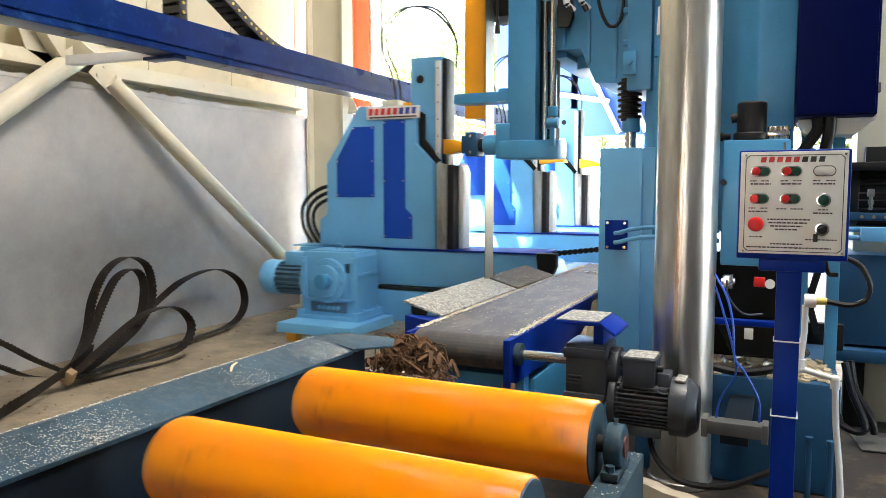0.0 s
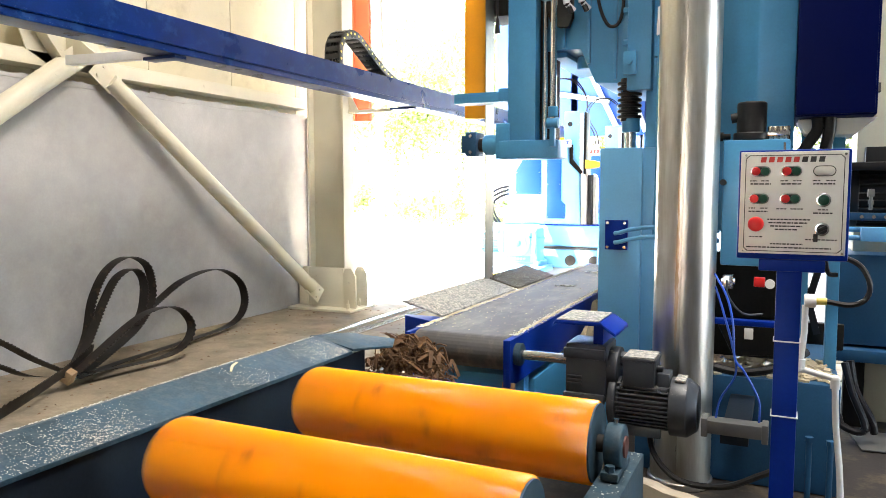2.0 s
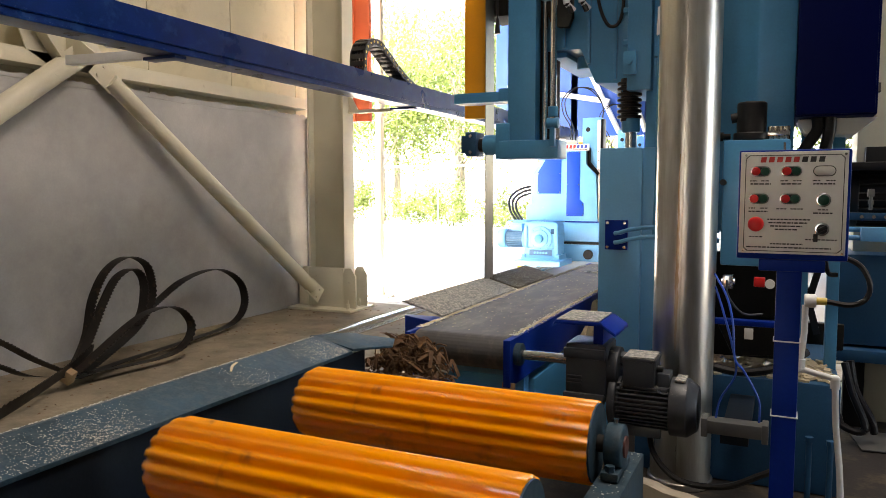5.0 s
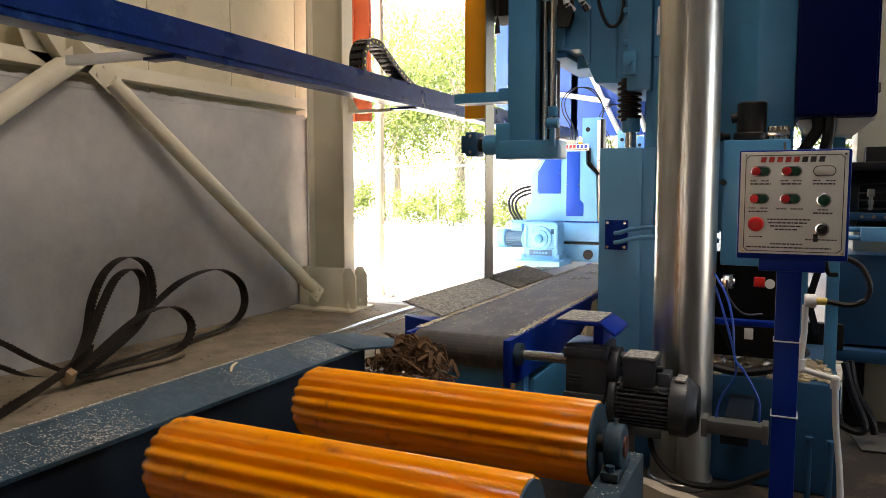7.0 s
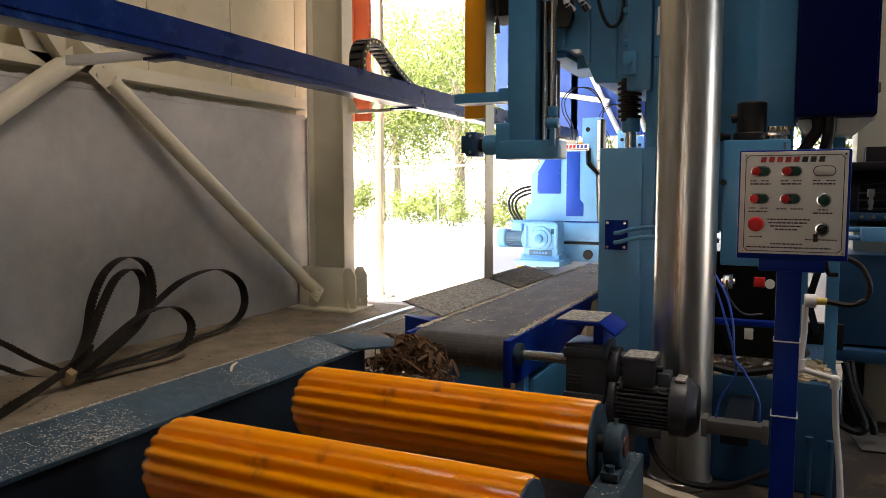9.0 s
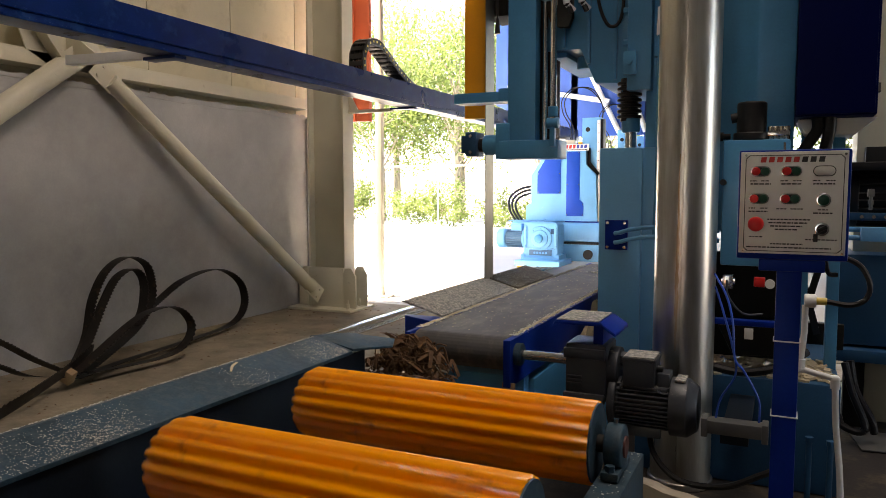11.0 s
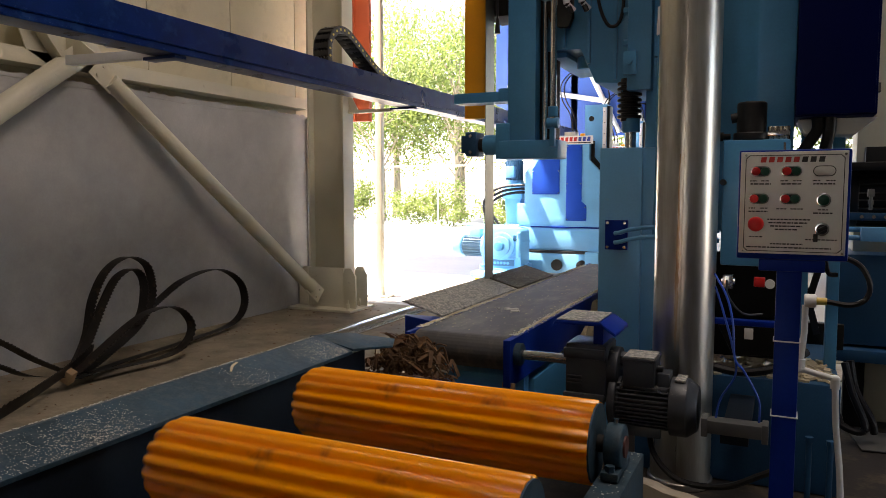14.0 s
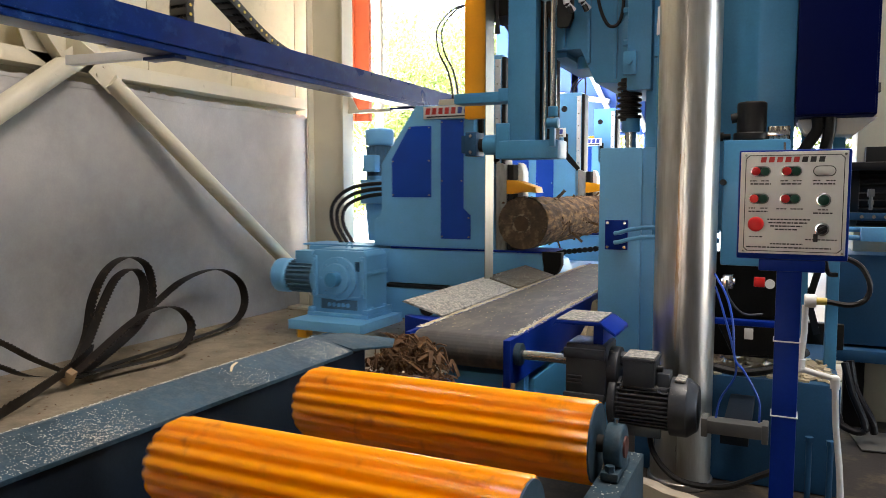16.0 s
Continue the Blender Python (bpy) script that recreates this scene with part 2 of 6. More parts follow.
def tube(bm, pts, r, seg=8, n=6):
    path = smooth_path(pts, n)
    up = Vector((0.31, 0.22, 0.92))
    rings = []
    for i, p in enumerate(path):
        d = (path[min(i + 1, len(path) - 1)] - path[max(i - 1, 0)]).normalized()
        s = d.cross(up).normalized()
        u = s.cross(d)
        rings.append([bm.verts.new(p + r * (math.cos(2 * math.pi * k / seg) * s + math.sin(2 * math.pi * k / seg) * u)) for k in range(seg)])
    for a, b in zip(rings, rings[1:]):
        for k in range(seg):
            bm.faces.new((a[k], a[(k + 1) % seg], b[(k + 1) % seg], b[k]))
    bm.faces.new(rings[0][::-1]), bm.faces.new(rings[-1])
    return bm


def ribbon(bm, pts, side, w, thick=0.003, n=8, teeth=0.0, twist=0.0):
    """A springy steel band through pts; side: its width's direction; teeth on one edge."""
    path = smooth_path(pts, n)
    if teeth:
        long = [path[0]]
        for a, b in zip(path, path[1:]):
            k = max(1, round((b - a).length / (teeth * 0.75)))
            long += [a.lerp(b, (i + 1) / k) for i in range(k)]
        path = long
    rows = []
    for i, p in enumerate(path):
        d = (path[min(i + 1, len(path) - 1)] - path[max(i - 1, 0)]).normalized()
        s = Matrix.Rotation(twist * i / len(path), 3, d) @ Vector(side)
        s = (s - d * s.dot(d)).normalized()
        nrm = d.cross(s) * thick / 2
        a, b = p - s * w / 2, p + s * (w / 2 + (teeth * 0.6 if teeth and i % 2 else 0))
        rows.append([bm.verts.new(v) for v in (a - nrm, b - nrm, b + nrm, a + nrm)])
    for a, b in zip(rows, rows[1:]):
        for k in range(4):
            bm.faces.new((a[k], a[(k + 1) % 4], b[(k + 1) % 4], b[k]))
    bm.faces.new(rows[0][::-1]), bm.faces.new(rows[-1])
    return bm


def part(name, bm, mat, parent=None, label=""):
    me = bpy.data.meshes.new(name)
    bmesh.ops.recalc_face_normals(bm, faces=bm.faces[:])
    bm.to_mesh(me)
    bm.free()
    me.materials.append(mat)
    me.shade_smooth()
    me.set_sharp_from_angle(angle=radians(32))
    ob = new(name, me)
    ob.parent = parent
    if label:
        ob["label"] = label
    return ob


def thing(name, label, category, at=(0, 0, 0), group="", kind=""):
    ob = new(name)
    ob.empty_display_size = 0.1
    ob.location = at
    return tagged(ob, label, category, group, kind)


def solo(name, bm, mat, label, category="", group="", kind=""):
    return tagged(part(name, bm, mat), label, category, group, kind)


def B():
    return bmesh.new()


GROUND = -0.12


# ---- setting ----
def setting():
    g = B()
    for x0, x1, y0, y1 in ((-400, -5.0, -400, 400), (7.0, 400, -400, 400), (-5.0, 7.0, 7.35, 400), (-5.0, 7.0, -400, -4.25)):
        box(g, x0, x1, y0, y1, GROUND - 0.5, GROUND - 0.012, 0)
    solo("ground", g, PAVING, "pale dusty concrete yard around the open hall", "ground", kind="structure")
    f = B()
    box(f, -5.0, -2.0, -4.25, 7.35, -1.1, GROUND, 0)
    solo("floor_west", f, FLOOR, "brown dusty concrete floor along the wall", "floor", kind="structure")
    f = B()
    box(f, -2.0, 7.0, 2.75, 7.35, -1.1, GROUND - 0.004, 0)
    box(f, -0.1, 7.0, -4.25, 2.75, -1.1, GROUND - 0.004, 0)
    solo("floor_east", f, DIRT_SHADE, "dirty concrete floor round the saw, colour darkened for shade", "floor", kind="structure")
    # Pit floor takes a near-black colour in place of shade.
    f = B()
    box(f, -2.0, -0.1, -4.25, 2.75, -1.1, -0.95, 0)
    solo("pit", f, DARK, "pit below the feed rollers, its shade given by dark colour", "pit", kind="structure")
    w = B()
    box(w, -5.22, -5.0, -8, 7.28, GROUND - 0.1, 2.02, 0.006)
    solo("wall_west", w, PLASTER, "unpainted grey plastered lower wall with smears", "wall", kind="structure")
    rag = random.Random(21)
    w = B()
    top = [(-2.0 + 0.035 * k, 2.030 + rag.uniform(-0.012, 0.010)) for k in range(258)]
    low = [(y, 1.985 + rag.uniform(-0.01, 0.01)) for y, z in top[::6]]
    prism(w, [*top, *low[::-1]], "x", -5.0, -4.996, 0)
    side = [(7.045 + rag.uniform(-0.012, 0.012), -0.1 + 0.05 * k) for k in range(43)]
    prism(w, [*side, (7.0, 2.0), (7.0, -0.1)], "x", -5.0, -4.984, 0)
    solo("plaster_edge", w, PLASTER, "ragged edge of the grey plaster below the rail", "wall", kind="structure")
    clad = thing("wall_cladding", "beige sheet-metal cladding above the plastered wall", "wall", kind="structure")
    y = -8.03
    while y < 7.25:
        p = B()
        box(p, -5.26, -5.17, y + 0.004, min(y + 1.077, 7.30) - 0.004, 2.03, 6.8, 0.006)
        part("panel", p, PANELS, clad)
        y += 1.077
    girt = B()
    prism(girt, [(-5.17, 2.10), (-4.97, 2.10), (-4.97, 2.20), (-4.985, 2.20), (-4.985, 2.115), (-5.17, 2.115)], "y", -8, 7.05, 0.002)
    box(girt, -5.17, -4.985, -8, 7.05, 2.20, 2.215, 0.002)
    solo("girt", girt, CREAM, "cream painted steel channel along the wall top", "wall rail", kind="structure")
    # Unseen roof; it runs on past the hall and holds sky light off.
    e = B()
    SX0, SX1, SY0, SY1 = -1.0, 2.2, 0.6, 5.4
    box(e, -5.3, SX0, -8, 30, 6.8, 6.95, 0)
    box(e, SX1, 9.0, -8, 30, 6.8, 6.95, 0)
    box(e, SX0, SX1, -8, SY0, 6.8, 6.95, 0)
    box(e, SX0, SX1, SY1, 30, 6.8, 6.95, 0)
    solo("roof", e, ROOF, "grey sheet roof over the hall", "roof", kind="structure")
    r = B()
    box(r, SX0 - 0.1, SX1 + 0.1, SY0 - 0.1, SY1 + 0.1, 6.955, 6.985, 0)
    solo("roof_light", r, WHITE, "milky plastic roof light", "roof light", kind="structure")
    # Unseen sheet added only to keep sun off the far carriage.
    k = B()
    box(k, -9.6, -5.3, 9.4, 15.0, 6.75, 6.85, 0)
    solo("canopy", k, ROOF, "unseen grey sheet added to shade the carriage track", "canopy", kind="structure")
    # Unseen wall added to block light from behind; its doorway lets in some fill.
    b = B()
    box(b, -5.0, -1.6, -4.25, -4.0, -1.0, 6.8, 0)
    box(b, -0.9, 7.0, -4.25, -4.0, GROUND - 0.1, 6.8, 0)
    box(b, -1.6, -0.9, -4.25, -4.0, 2.1, 6.8, 0)
    solo("wall_south", b, SHEET, "unseen dark wall added to cut light from behind, with a doorway gap", "wall", kind="structure")
    # Unseen side wall holds light out; its doorway gives the pipe a bright stripe.
    b = B()
    box(b, 7.0, 7.2, -8, 2.6, GROUND - 0.1, 6.8, 0)
    box(b, 7.0, 7.2, 4.4, 28.0, GROUND - 0.1, 6.8, 0)
    box(b, 7.0, 7.2, 2.6, 4.4, 3.4, 6.8, 0)
    solo("wall_east", b, SHEET, "unseen dark side wall added to cut light, with an open doorway", "wall", kind="structure")


def column(x0, x1, y, label, base=True):
    """A cream H column: two flanges and a web, on a bolted base plate with gussets."""
    c = thing("steel_column", label, "column", kind="structure")
    s = B()
    box(s, x0, x0 + 0.02, y - 0.105, y + 0.105, GROUND, 6.8, 0.003)
    box(s, x1 - 0.02, x1, y - 0.105, y + 0.105, GROUND, 6.8, 0.003)
    box(s, x0 + 0.018, x1 - 0.018, y - 0.01, y + 0.01, GROUND, 6.8, 0.002)
    part("shaft", s, CREAM, c)
    if base:
        p = B()
        box(p, x0 - 0.16, x1 + 0.19, y - 0.30, y + 0.2, GROUND, GROUND + 0.025, 0.004)
        part("base_plate", p, CREAM, c)
        lo, hi = GROUND + 0.025, 0.34
        for gy in (y - 0.135, y + 0.10):
            q = B()
            prism(q, [(x1 + 0.001, lo), (x1 + 0.155, lo), (x1 + 0.155, hi - 0.09), (x1 + 0.10, hi), (x1 + 0.03, hi), (x1 + 0.001, hi - 0.05)], "y", gy, gy + 0.022, 0.002)
            part("gusset", q, CREAM, c)
            q = B()
            prism(q, [(x0 - 0.001, lo), (x0 - 0.12, lo), (x0 - 0.12, hi - 0.09), (x0 - 0.06, hi), (x0 - 0.001, hi)], "y", gy, gy + 0.022, 0.002)
            part("gusset", q, CREAM, c)
            q = B()
            cyl(q, (x1 + 0.09, gy - 0.05, lo), (x1 + 0.09, gy - 0.05, lo + 0.05), 0.02, seg=6)
            cyl(q, (x1 + 0.09, gy - 0.05, lo + 0.05), (x1 + 0.09, gy - 0.05, lo + 0.09), 0.011, seg=10)
            part("bolt", q, CREAM, c)
        q = B()
        box(q, x0 + 0.001, x1 - 0.001, y - 0.128, y - 0.108, lo, hi, 0.003)
        part("stiffener", q, CREAM, c)
    return c


def brace(p0, p1, r, label):
    t = thing("diagonal_brace", label, "brace", group="wall braces", kind="structure")
    d = (Vector(p1) - Vector(p0)).normalized()
    q = B()
    cyl(q, p0, p1, r, seg=28)
    part("tube", q, CREAM, t)
    for end, way in ((Vector(p0), -d), (Vector(p1), d)):
        q = B()
        mm = Matrix.Translation(end + way * 0.07) @ way.to_track_quat("X", "Y").to_matrix().to_4x4()
        box(q, -0.13, 0.10, -0.085, 0.085, -0.008, 0.008, 0.002, mm)
        part("end_plate", q, CREAM, t)
        for s in (-0.045, 0.045):
            q = B()
            cyl(q, mm @ Vector((0.04, s, -0.02)), mm @ Vector((0.04, s, 0.025)), 0.014, seg=6)
            part("bolt", q, CREAM, t)
    return t


def beam_track():
    """The cable trough on brackets from the wall."""
    X0, X1 = -3.73, -3.55
    t = thing("cable_trough", "dark blue scuffed steel cable trough on wall brackets", "cable trough")
    q = B()
    prism(q, [(X1, 2.055), (X1 + 0.02, 2.055), (X1 + 0.02, 2.07), (X1 + 0.004, 2.07), (X1 + 0.004, 2.285), (X1 - 0.006, 2.285), (X1 - 0.006, 2.075), (X0 + 0.006, 2.075), (X0 + 0.006, 2.285), (X0 - 0.004, 2.285), (X0 - 0.004, 2.055)], "y", -3, 13.5, 0.0015)
    part("channel", q, BEAM, t)
    q = B()
    box(q, X1 + 0.004, X1 + 0.012, -3, 13.5, 2.105, 2.118, 0.002)
    part("rib", q, BEAM, t)
    for y in (3.62, 6.9):
        q = B()
        box(q, X0 - 0.09, X1 + 0.006, y - 0.05, y + 0.05, 2.032, 2.053, 0.003)
        part("saddle", q, BEAM, t)
        q = B()
        if y > 5:
            box(q, -4.356, X0 - 0.09, y - 0.025, y + 0.025, 2.018, 2.052, 0.003)
            prism(q, [(-4.356, 2.04), (-4.24, 2.055), (-4.356, 2.26)], "y", y - 0.008, y + 0.008, 0.002)
        else:
            prism(q, [(-4.62, 2.070), (X0 - 0.006, 2.056), (X0 - 0.006, 2.11), (-4.62, 2.135)], "y", y + 0.005, y + 0.07, 0.003)
        part("bracket_arm", q, CREAM if y > 5 else ARM, t, "" if y > 5 else "pale grey painted arm")
    return t


# ---- carriage ----
def motor(parent, m, length, r, mat, name="motor", fins=22, box_side=(0, 0, 1), fin_mat=None):
    """A finned electric motor along local +X from 0 to length: body, fins, end shield, fan cover, terminal box."""
    q = B()
    cyl(q, (0, 0, 0), (length * 0.66, 0, 0), r * 0.86, seg=32)
    body = part(name, q, fin_mat or mat, parent)
    body.matrix_basis = m

    def piece(nm, q, turn=None):
        ob = part(nm, q, (fin_mat or mat) if nm == "fin" else mat, body)
        ob.matrix_basis = turn or Matrix()
        return ob
    q = B()
    box(q, 0.06 * length, length * 0.64, -0.0035, 0.0035, r * 0.8, r, 0)
    first = piece("fin", q)
    for k in range(1, fins):
        fin = first.copy()
        scene.collection.objects.link(fin)
        fin.matrix_basis = Matrix.Rotation(2 * math.pi * k / fins, 4, "X")
    q = B()
    cyl(q, (-0.012, 0, 0), (0.06 * length, 0, 0), r * 1.04, seg=32, bev=0.004)
    piece("end_shield", q)
    q = B()
    cyl(q, (length * 0.66, 0, 0), (length, 0, 0), r * 1.05, seg=32, bev=r * 0.22)
    piece("fan_cover", q)
    q = B()
    bx = Vector(box_side)
    mm = Matrix.Translation((length * 0.3, 0, 0)) @ bx.to_track_quat("Z", "Y").to_matrix().to_4x4()
    box(q, -r * 0.6, r * 0.6, -r * 0.5, r * 0.5, r * 0.8, r * 1.6, 0.006, mm)
    piece("terminal_box", q)
    return body


def reducer(parent, m, w, d, h, mat, name="gearbox"):
    """A cast gear reducer: body w x d x h with its base at z 0, shaft boss on the front, feet and ribs."""
    q = B()
    prism(q, [(-w / 2, 0.05 * h), (w / 2, 0.05 * h), (w / 2, 0.93 * h), (w * 0.45, h), (-w * 0.45, h), (-w / 2, 0.93 * h)], "y", 0, d, 0.008)
    body = part(name, q, mat, parent)

    def piece(nm, *dims, bev=0.005):
        q = B()
        box(q, *dims, bev)
        part(nm, q, mat, body)
    for s in (-1, 1):
        piece("foot", s * w * 0.5 - 0.03, s * w * 0.5 + 0.03, -0.03, d + 0.03, 0.055 * h, 0.13 * h)
        piece("rib", s * w * 0.44 - 0.022, s * w * 0.44 + 0.022, -0.022, 0.01, 0.30 * h, 0.92 * h)
        for z in (0.36, 0.62, 0.86):
            q = B()
            cyl(q, (s * w * 0.44, -0.02, z * h), (s * w * 0.44, -0.036, z * h), 0.013, seg=6)
            part("bolt", q, mat, body)
        for y in (0.2, 0.8):
            q = B()
            cyl(q, (s * w * 0.535, y * d, 0.12 * h), (s * w * 0.535, y * d, 0.165 * h), 0.016, seg=6)
            part("bolt", q, mat, body)
    piece("flange", -w * 0.56, w * 0.56, -0.035, d + 0.035, 0, 0.055 * h)
    piece("lip", -w * 0.42, w * 0.42, -0.02, 0.01, 0.285 * h, 0.315 * h)
    piece("top_cover", -w * 0.4, w * 0.4, 0.12 * d, 0.88 * d, 0.99 * h, 1.02 * h)
    piece("side_seam", w * 0.495, w * 0.515, -0.004, d + 0.004, 0.64 * h, 0.70 * h, bev=0.003)
    # Flat plates in darker blue paint the shade of recessed panels.
    for x0, x1, z0, z1 in ((-0.33, 0.33, 0.11, 0.26), (0.30, 0.42, 0.70, 0.84)):
        q2 = B()
        box(q2, w * x0, w * x1, -0.006, 0.002, h * z0, h * z1, 0.003)
        part("recess", q2, FIN_SHADE if z0 < 0.2 else BLUE_SHADE, body)
    for k in range(5):
        q2 = B()
        cyl(q2, (w * (-0.17 + 0.085 * k), -0.004, 0.18 * h), (w * (-0.17 + 0.085 * k), -0.012, 0.18 * h), 0.018, seg=12)
        part("cast_mark", q2, mat, body)
    body.matrix_basis = m
    q = B()
    cyl(q, (0, 0.01, 0.58 * h), (0, -0.035, 0.58 * h), w * 0.34, seg=36, bev=0.006)
    cyl(q, (0, 0, 0.58 * h), (0, -0.06, 0.58 * h), w * 0.24, seg=36, bev=0.006)
    for k in range(8):
        a = 2 * math.pi * k / 8
        cyl(q, (w * 0.29 * math.cos(a), -0.03, 0.58 * h + w * 0.29 * math.sin(a)), (w * 0.29 * math.cos(a), -0.047, 0.58 * h + w * 0.29 * math.sin(a)), 0.011, seg=6)
    part("bearing_cover", q, mat, body)
    q = B()
    cyl(q, (0, -0.05, 0.58 * h), (0, -0.13, 0.58 * h), w * 0.115, seg=24, bev=0.006)
    part("shaft_end", q, BLUE_DIMMED, body)
    q = B()
    tube(q, [(0.03 * math.cos(a), 0.5 * d, h + 0.028 + 0.03 * math.sin(a)) for a in [math.pi * (-0.5 + k / 4) for k in range(9)]], 0.007, n=2)
    part("lifting_eye", q, mat, body)
    return body


def headstock(parent, y):
    """One log support: a welded blue body with cover plates, sliding post, guard strips, hook and sign."""
    D = 0.46
    q = B()
    prism(q, [(-3.32, 0.70), (-3.32, 0.93), (-3.24, 0.98), (-3.24, 1.42), (-2.9, 1.91), (-2.36, 1.89), (-2.36, 1.58), (-2.2, 1.42), (-2.17, 0.70)], "y", y, y + 0.32, 0.008)
    hs = part("headstock", q, BLUE, parent)

    def plate(pts, name, mat, label=""):
        q = B()
        prism(q, pts, "y", y - 0.008, y - 0.0005, 0.003)
        ob = part(name, q, mat, hs, label)
        return ob
    plate([(-3.13, 1.13), (-3.13, 1.46), (-2.96, 1.735), (-2.75, 1.735), (-2.75, 1.13)], "cover_plate", PLATE, "royal blue access plate")
    plate([(-2.66, 1.78), (-2.45, 1.78), (-2.45, 1.04), (-2.385, 0.98), (-2.385, 0.78), (-2.66, 0.78)], "cover_plate", PLATE, "royal blue access plate")
    for bx, bz in ((-3.115, 1.15), (-2.765, 1.15), (-3.115, 1.44), (-2.765, 1.44), (-2.95, 1.72), (-2.765, 1.72), (-2.645, 1.76), (-2.465, 1.76), (-2.645, 1.27), (-2.465, 1.27), (-2.645, 0.8), (-2.4, 0.8), (-2.4, 0.96)):
        q = B()
        cyl(q, (bx, y - 0.007, bz), (bx, y - 0.017, bz), 0.008, seg=6)
        part("bolt", q, STEEL, hs)
    q = B()
    box(q, -2.82, -2.31, y - 0.012, y - 0.002, 1.79, 1.895, 0.002)
    sign = part("sign", q, WHITE, hs, "white sign plate with red and blue marks")
    for k in range(8):
        q = B()
        bx = -2.80 + 0.059 * k
        prism(q, [(bx, 1.826), (bx + 0.04, 1.826), (bx + 0.046, 1.880), (bx + 0.006, 1.880)], "y", y - 0.0145, y - 0.0125, 0)
        part("mark", q, REDINK if k < 5 else BLUEINK, hs)
    q = B()
    box(q, -2.79, -2.34, y - 0.0145, y - 0.0125, 1.800, 1.812, 0)
    part("text_bar", q, INK, hs)
    # post with two holes, dark slide and light guard strips
    q = B()
    box(q, -2.45, -2.16, y + 0.1, y + 0.3, 1.40, 2.30, 0.006)
    part("post", q, BLUE, hs)
    q = B()
    box(q, -2.21, -2.162, y + 0.082, y + 0.098, 1.42, 2.26, 0.003)
    post_strip = part("wear_strip", q, WHITE, hs, "pale bolted wear strip")
    for k in range(6):
        q = B()
        cyl(q, (-2.186, y + 0.083, 1.5 + 0.14 * k), (-2.186, y + 0.076, 1.5 + 0.14 * k), 0.008, seg=6)
        part("bolt", q, STEEL, post_strip)
    for hz in (2.12, 1.82):
        q = B()
        cyl(q, (-2.36, y + 0.096, hz), (-2.36, y + 0.104, hz), 0.035, seg=20)
        part("hole", q, BLACK, hs)
    q = B()
    box(q, -2.16, -2.125, y + 0.11, y + 0.29, 1.38, 2.28, 0.003)
    part("slide_rail", q, BLACK, hs)
    q = B()
    prism(q, [(-2.35, 1.83), (-2.31, 1.83), (-2.31, 1.62), (-2.16, 1.44), (-2.21, 1.40), (-2.35, 1.57)], "y", y + 0.06, y + 0.1, 0.003)
    part("slide_guard", q, DARK, hs)
    for x0, x1, dy, mat in ((-2.17, -2.085, 0.0, STRIP), (-2.03, -1.985, 0.14, WHITE)):
        q = B()
        prism(q, [(x0, 0.70), (x1, 0.70), (x1, 1.34), (x1 - 0.02, 1.40), (x0, 1.42)], "y", y + dy + 0.02, y + dy + 0.16, 0.004)
        part("guard_strip", q, mat, hs, "pale worn guard strip")
    q = B()
    box(q, -2.085, -2.03, y + 0.05, y + 0.30, 0.70, 1.40, 0.004)
    part("slot", q, BLACK, hs)
    hook = B()
    prism(hook, [(-2.12, 1.49), (-2.12, 1.61), (-2.0, 1.60), (-1.84, 1.545), (-1.83, 1.50), (-1.95, 1.51), (-2.04, 1.49)], "y", y + 0.04, y + 0.22, 0.005)
    HOOKS.append(part("log_hook", hook, YELLOW, hs, "orange log hook"))
    q = B()
    box(q, -2.72, -2.56, y + 0.08, y + 0.22, 1.905, 1.96, 0.008)
    part("junction_box", q, CREAM, hs)
    q = B()
    box(q, -2.5, -2.44, y + 0.06, y + 0.18, 1.89, 1.93, 0.006)
    part("latch", q, YELLOW, hs)
    for k in range(2):
        q = B()
        o = 0.05 * k
        tube(q, [(-2.62 + o, y + 0.15, 1.95), (-2.63 + o, y + 0.15, 2.07), (-2.68 + o, y + 0.17, 2.22), (-2.80 + o, y + 0.25, 2.40), (-2.83 + o, y + 0.3, 2.62), (-2.68 + o, y + 0.4, 2.80), (-2.44 + o, y + 0.5, 2.78), (-2.26, y + 0.6, 2.55), (-2.25, y + 0.6, 2.28)], 0.009)
        part("cable", q, BLACK, hs)
    return hs


HEADS = []
HOOKS = []
HOSES = []


def lift_drive(parent, bed, y, first):
    """The drive behind a headstock, fixed to its bolster, and the hoses that follow the headstock half way."""
    if first:
        motor(bed, pose(-3.60, y + 0.60, 1.30, 0, -90, 0), 0.48, 0.132, BLUE, "lift_motor", fins=18, box_side=(0, -1, 0), fin_mat=FIN_SHADE)
    q = B()
    box(q, -3.74, -3.44, y + 0.46, y + 0.74, 1.06, 1.29, 0.01)
    prism(q, [(-3.68, 0.70), (-3.5, 0.70), (-3.47, 1.06), (-3.71, 1.06)], "y", y + 0.5, y + 0.72, 0.008)
    box(q, -3.5, -3.2, y + 0.43, y + 0.66, 0.70, 1.0, 0.01)
    part("motor_mount", q, BLUE, bed)
    for k in range(3):
        q = B()
        o = 0.05 * k
        tube(q, [(-2.95, y + 0.36 + 0.02 * k, 1.24 - o), (-3.42, y + 0.345 + 0.02 * k, 1.255 - o), (-3.74 + 0.6 * o, y + 0.30 + 0.02 * k, 1.21 - o), (-3.93 + o, y + 0.28 + 0.02 * k, 1.06 - 0.5 * o), (-3.93 + o, y + 0.26 + 0.02 * k, 0.86), (-3.82 + o, y + 0.25 + 0.02 * k, 0.69)], 0.019)
        HOSES.append(part("hose", q, BLACK, parent))


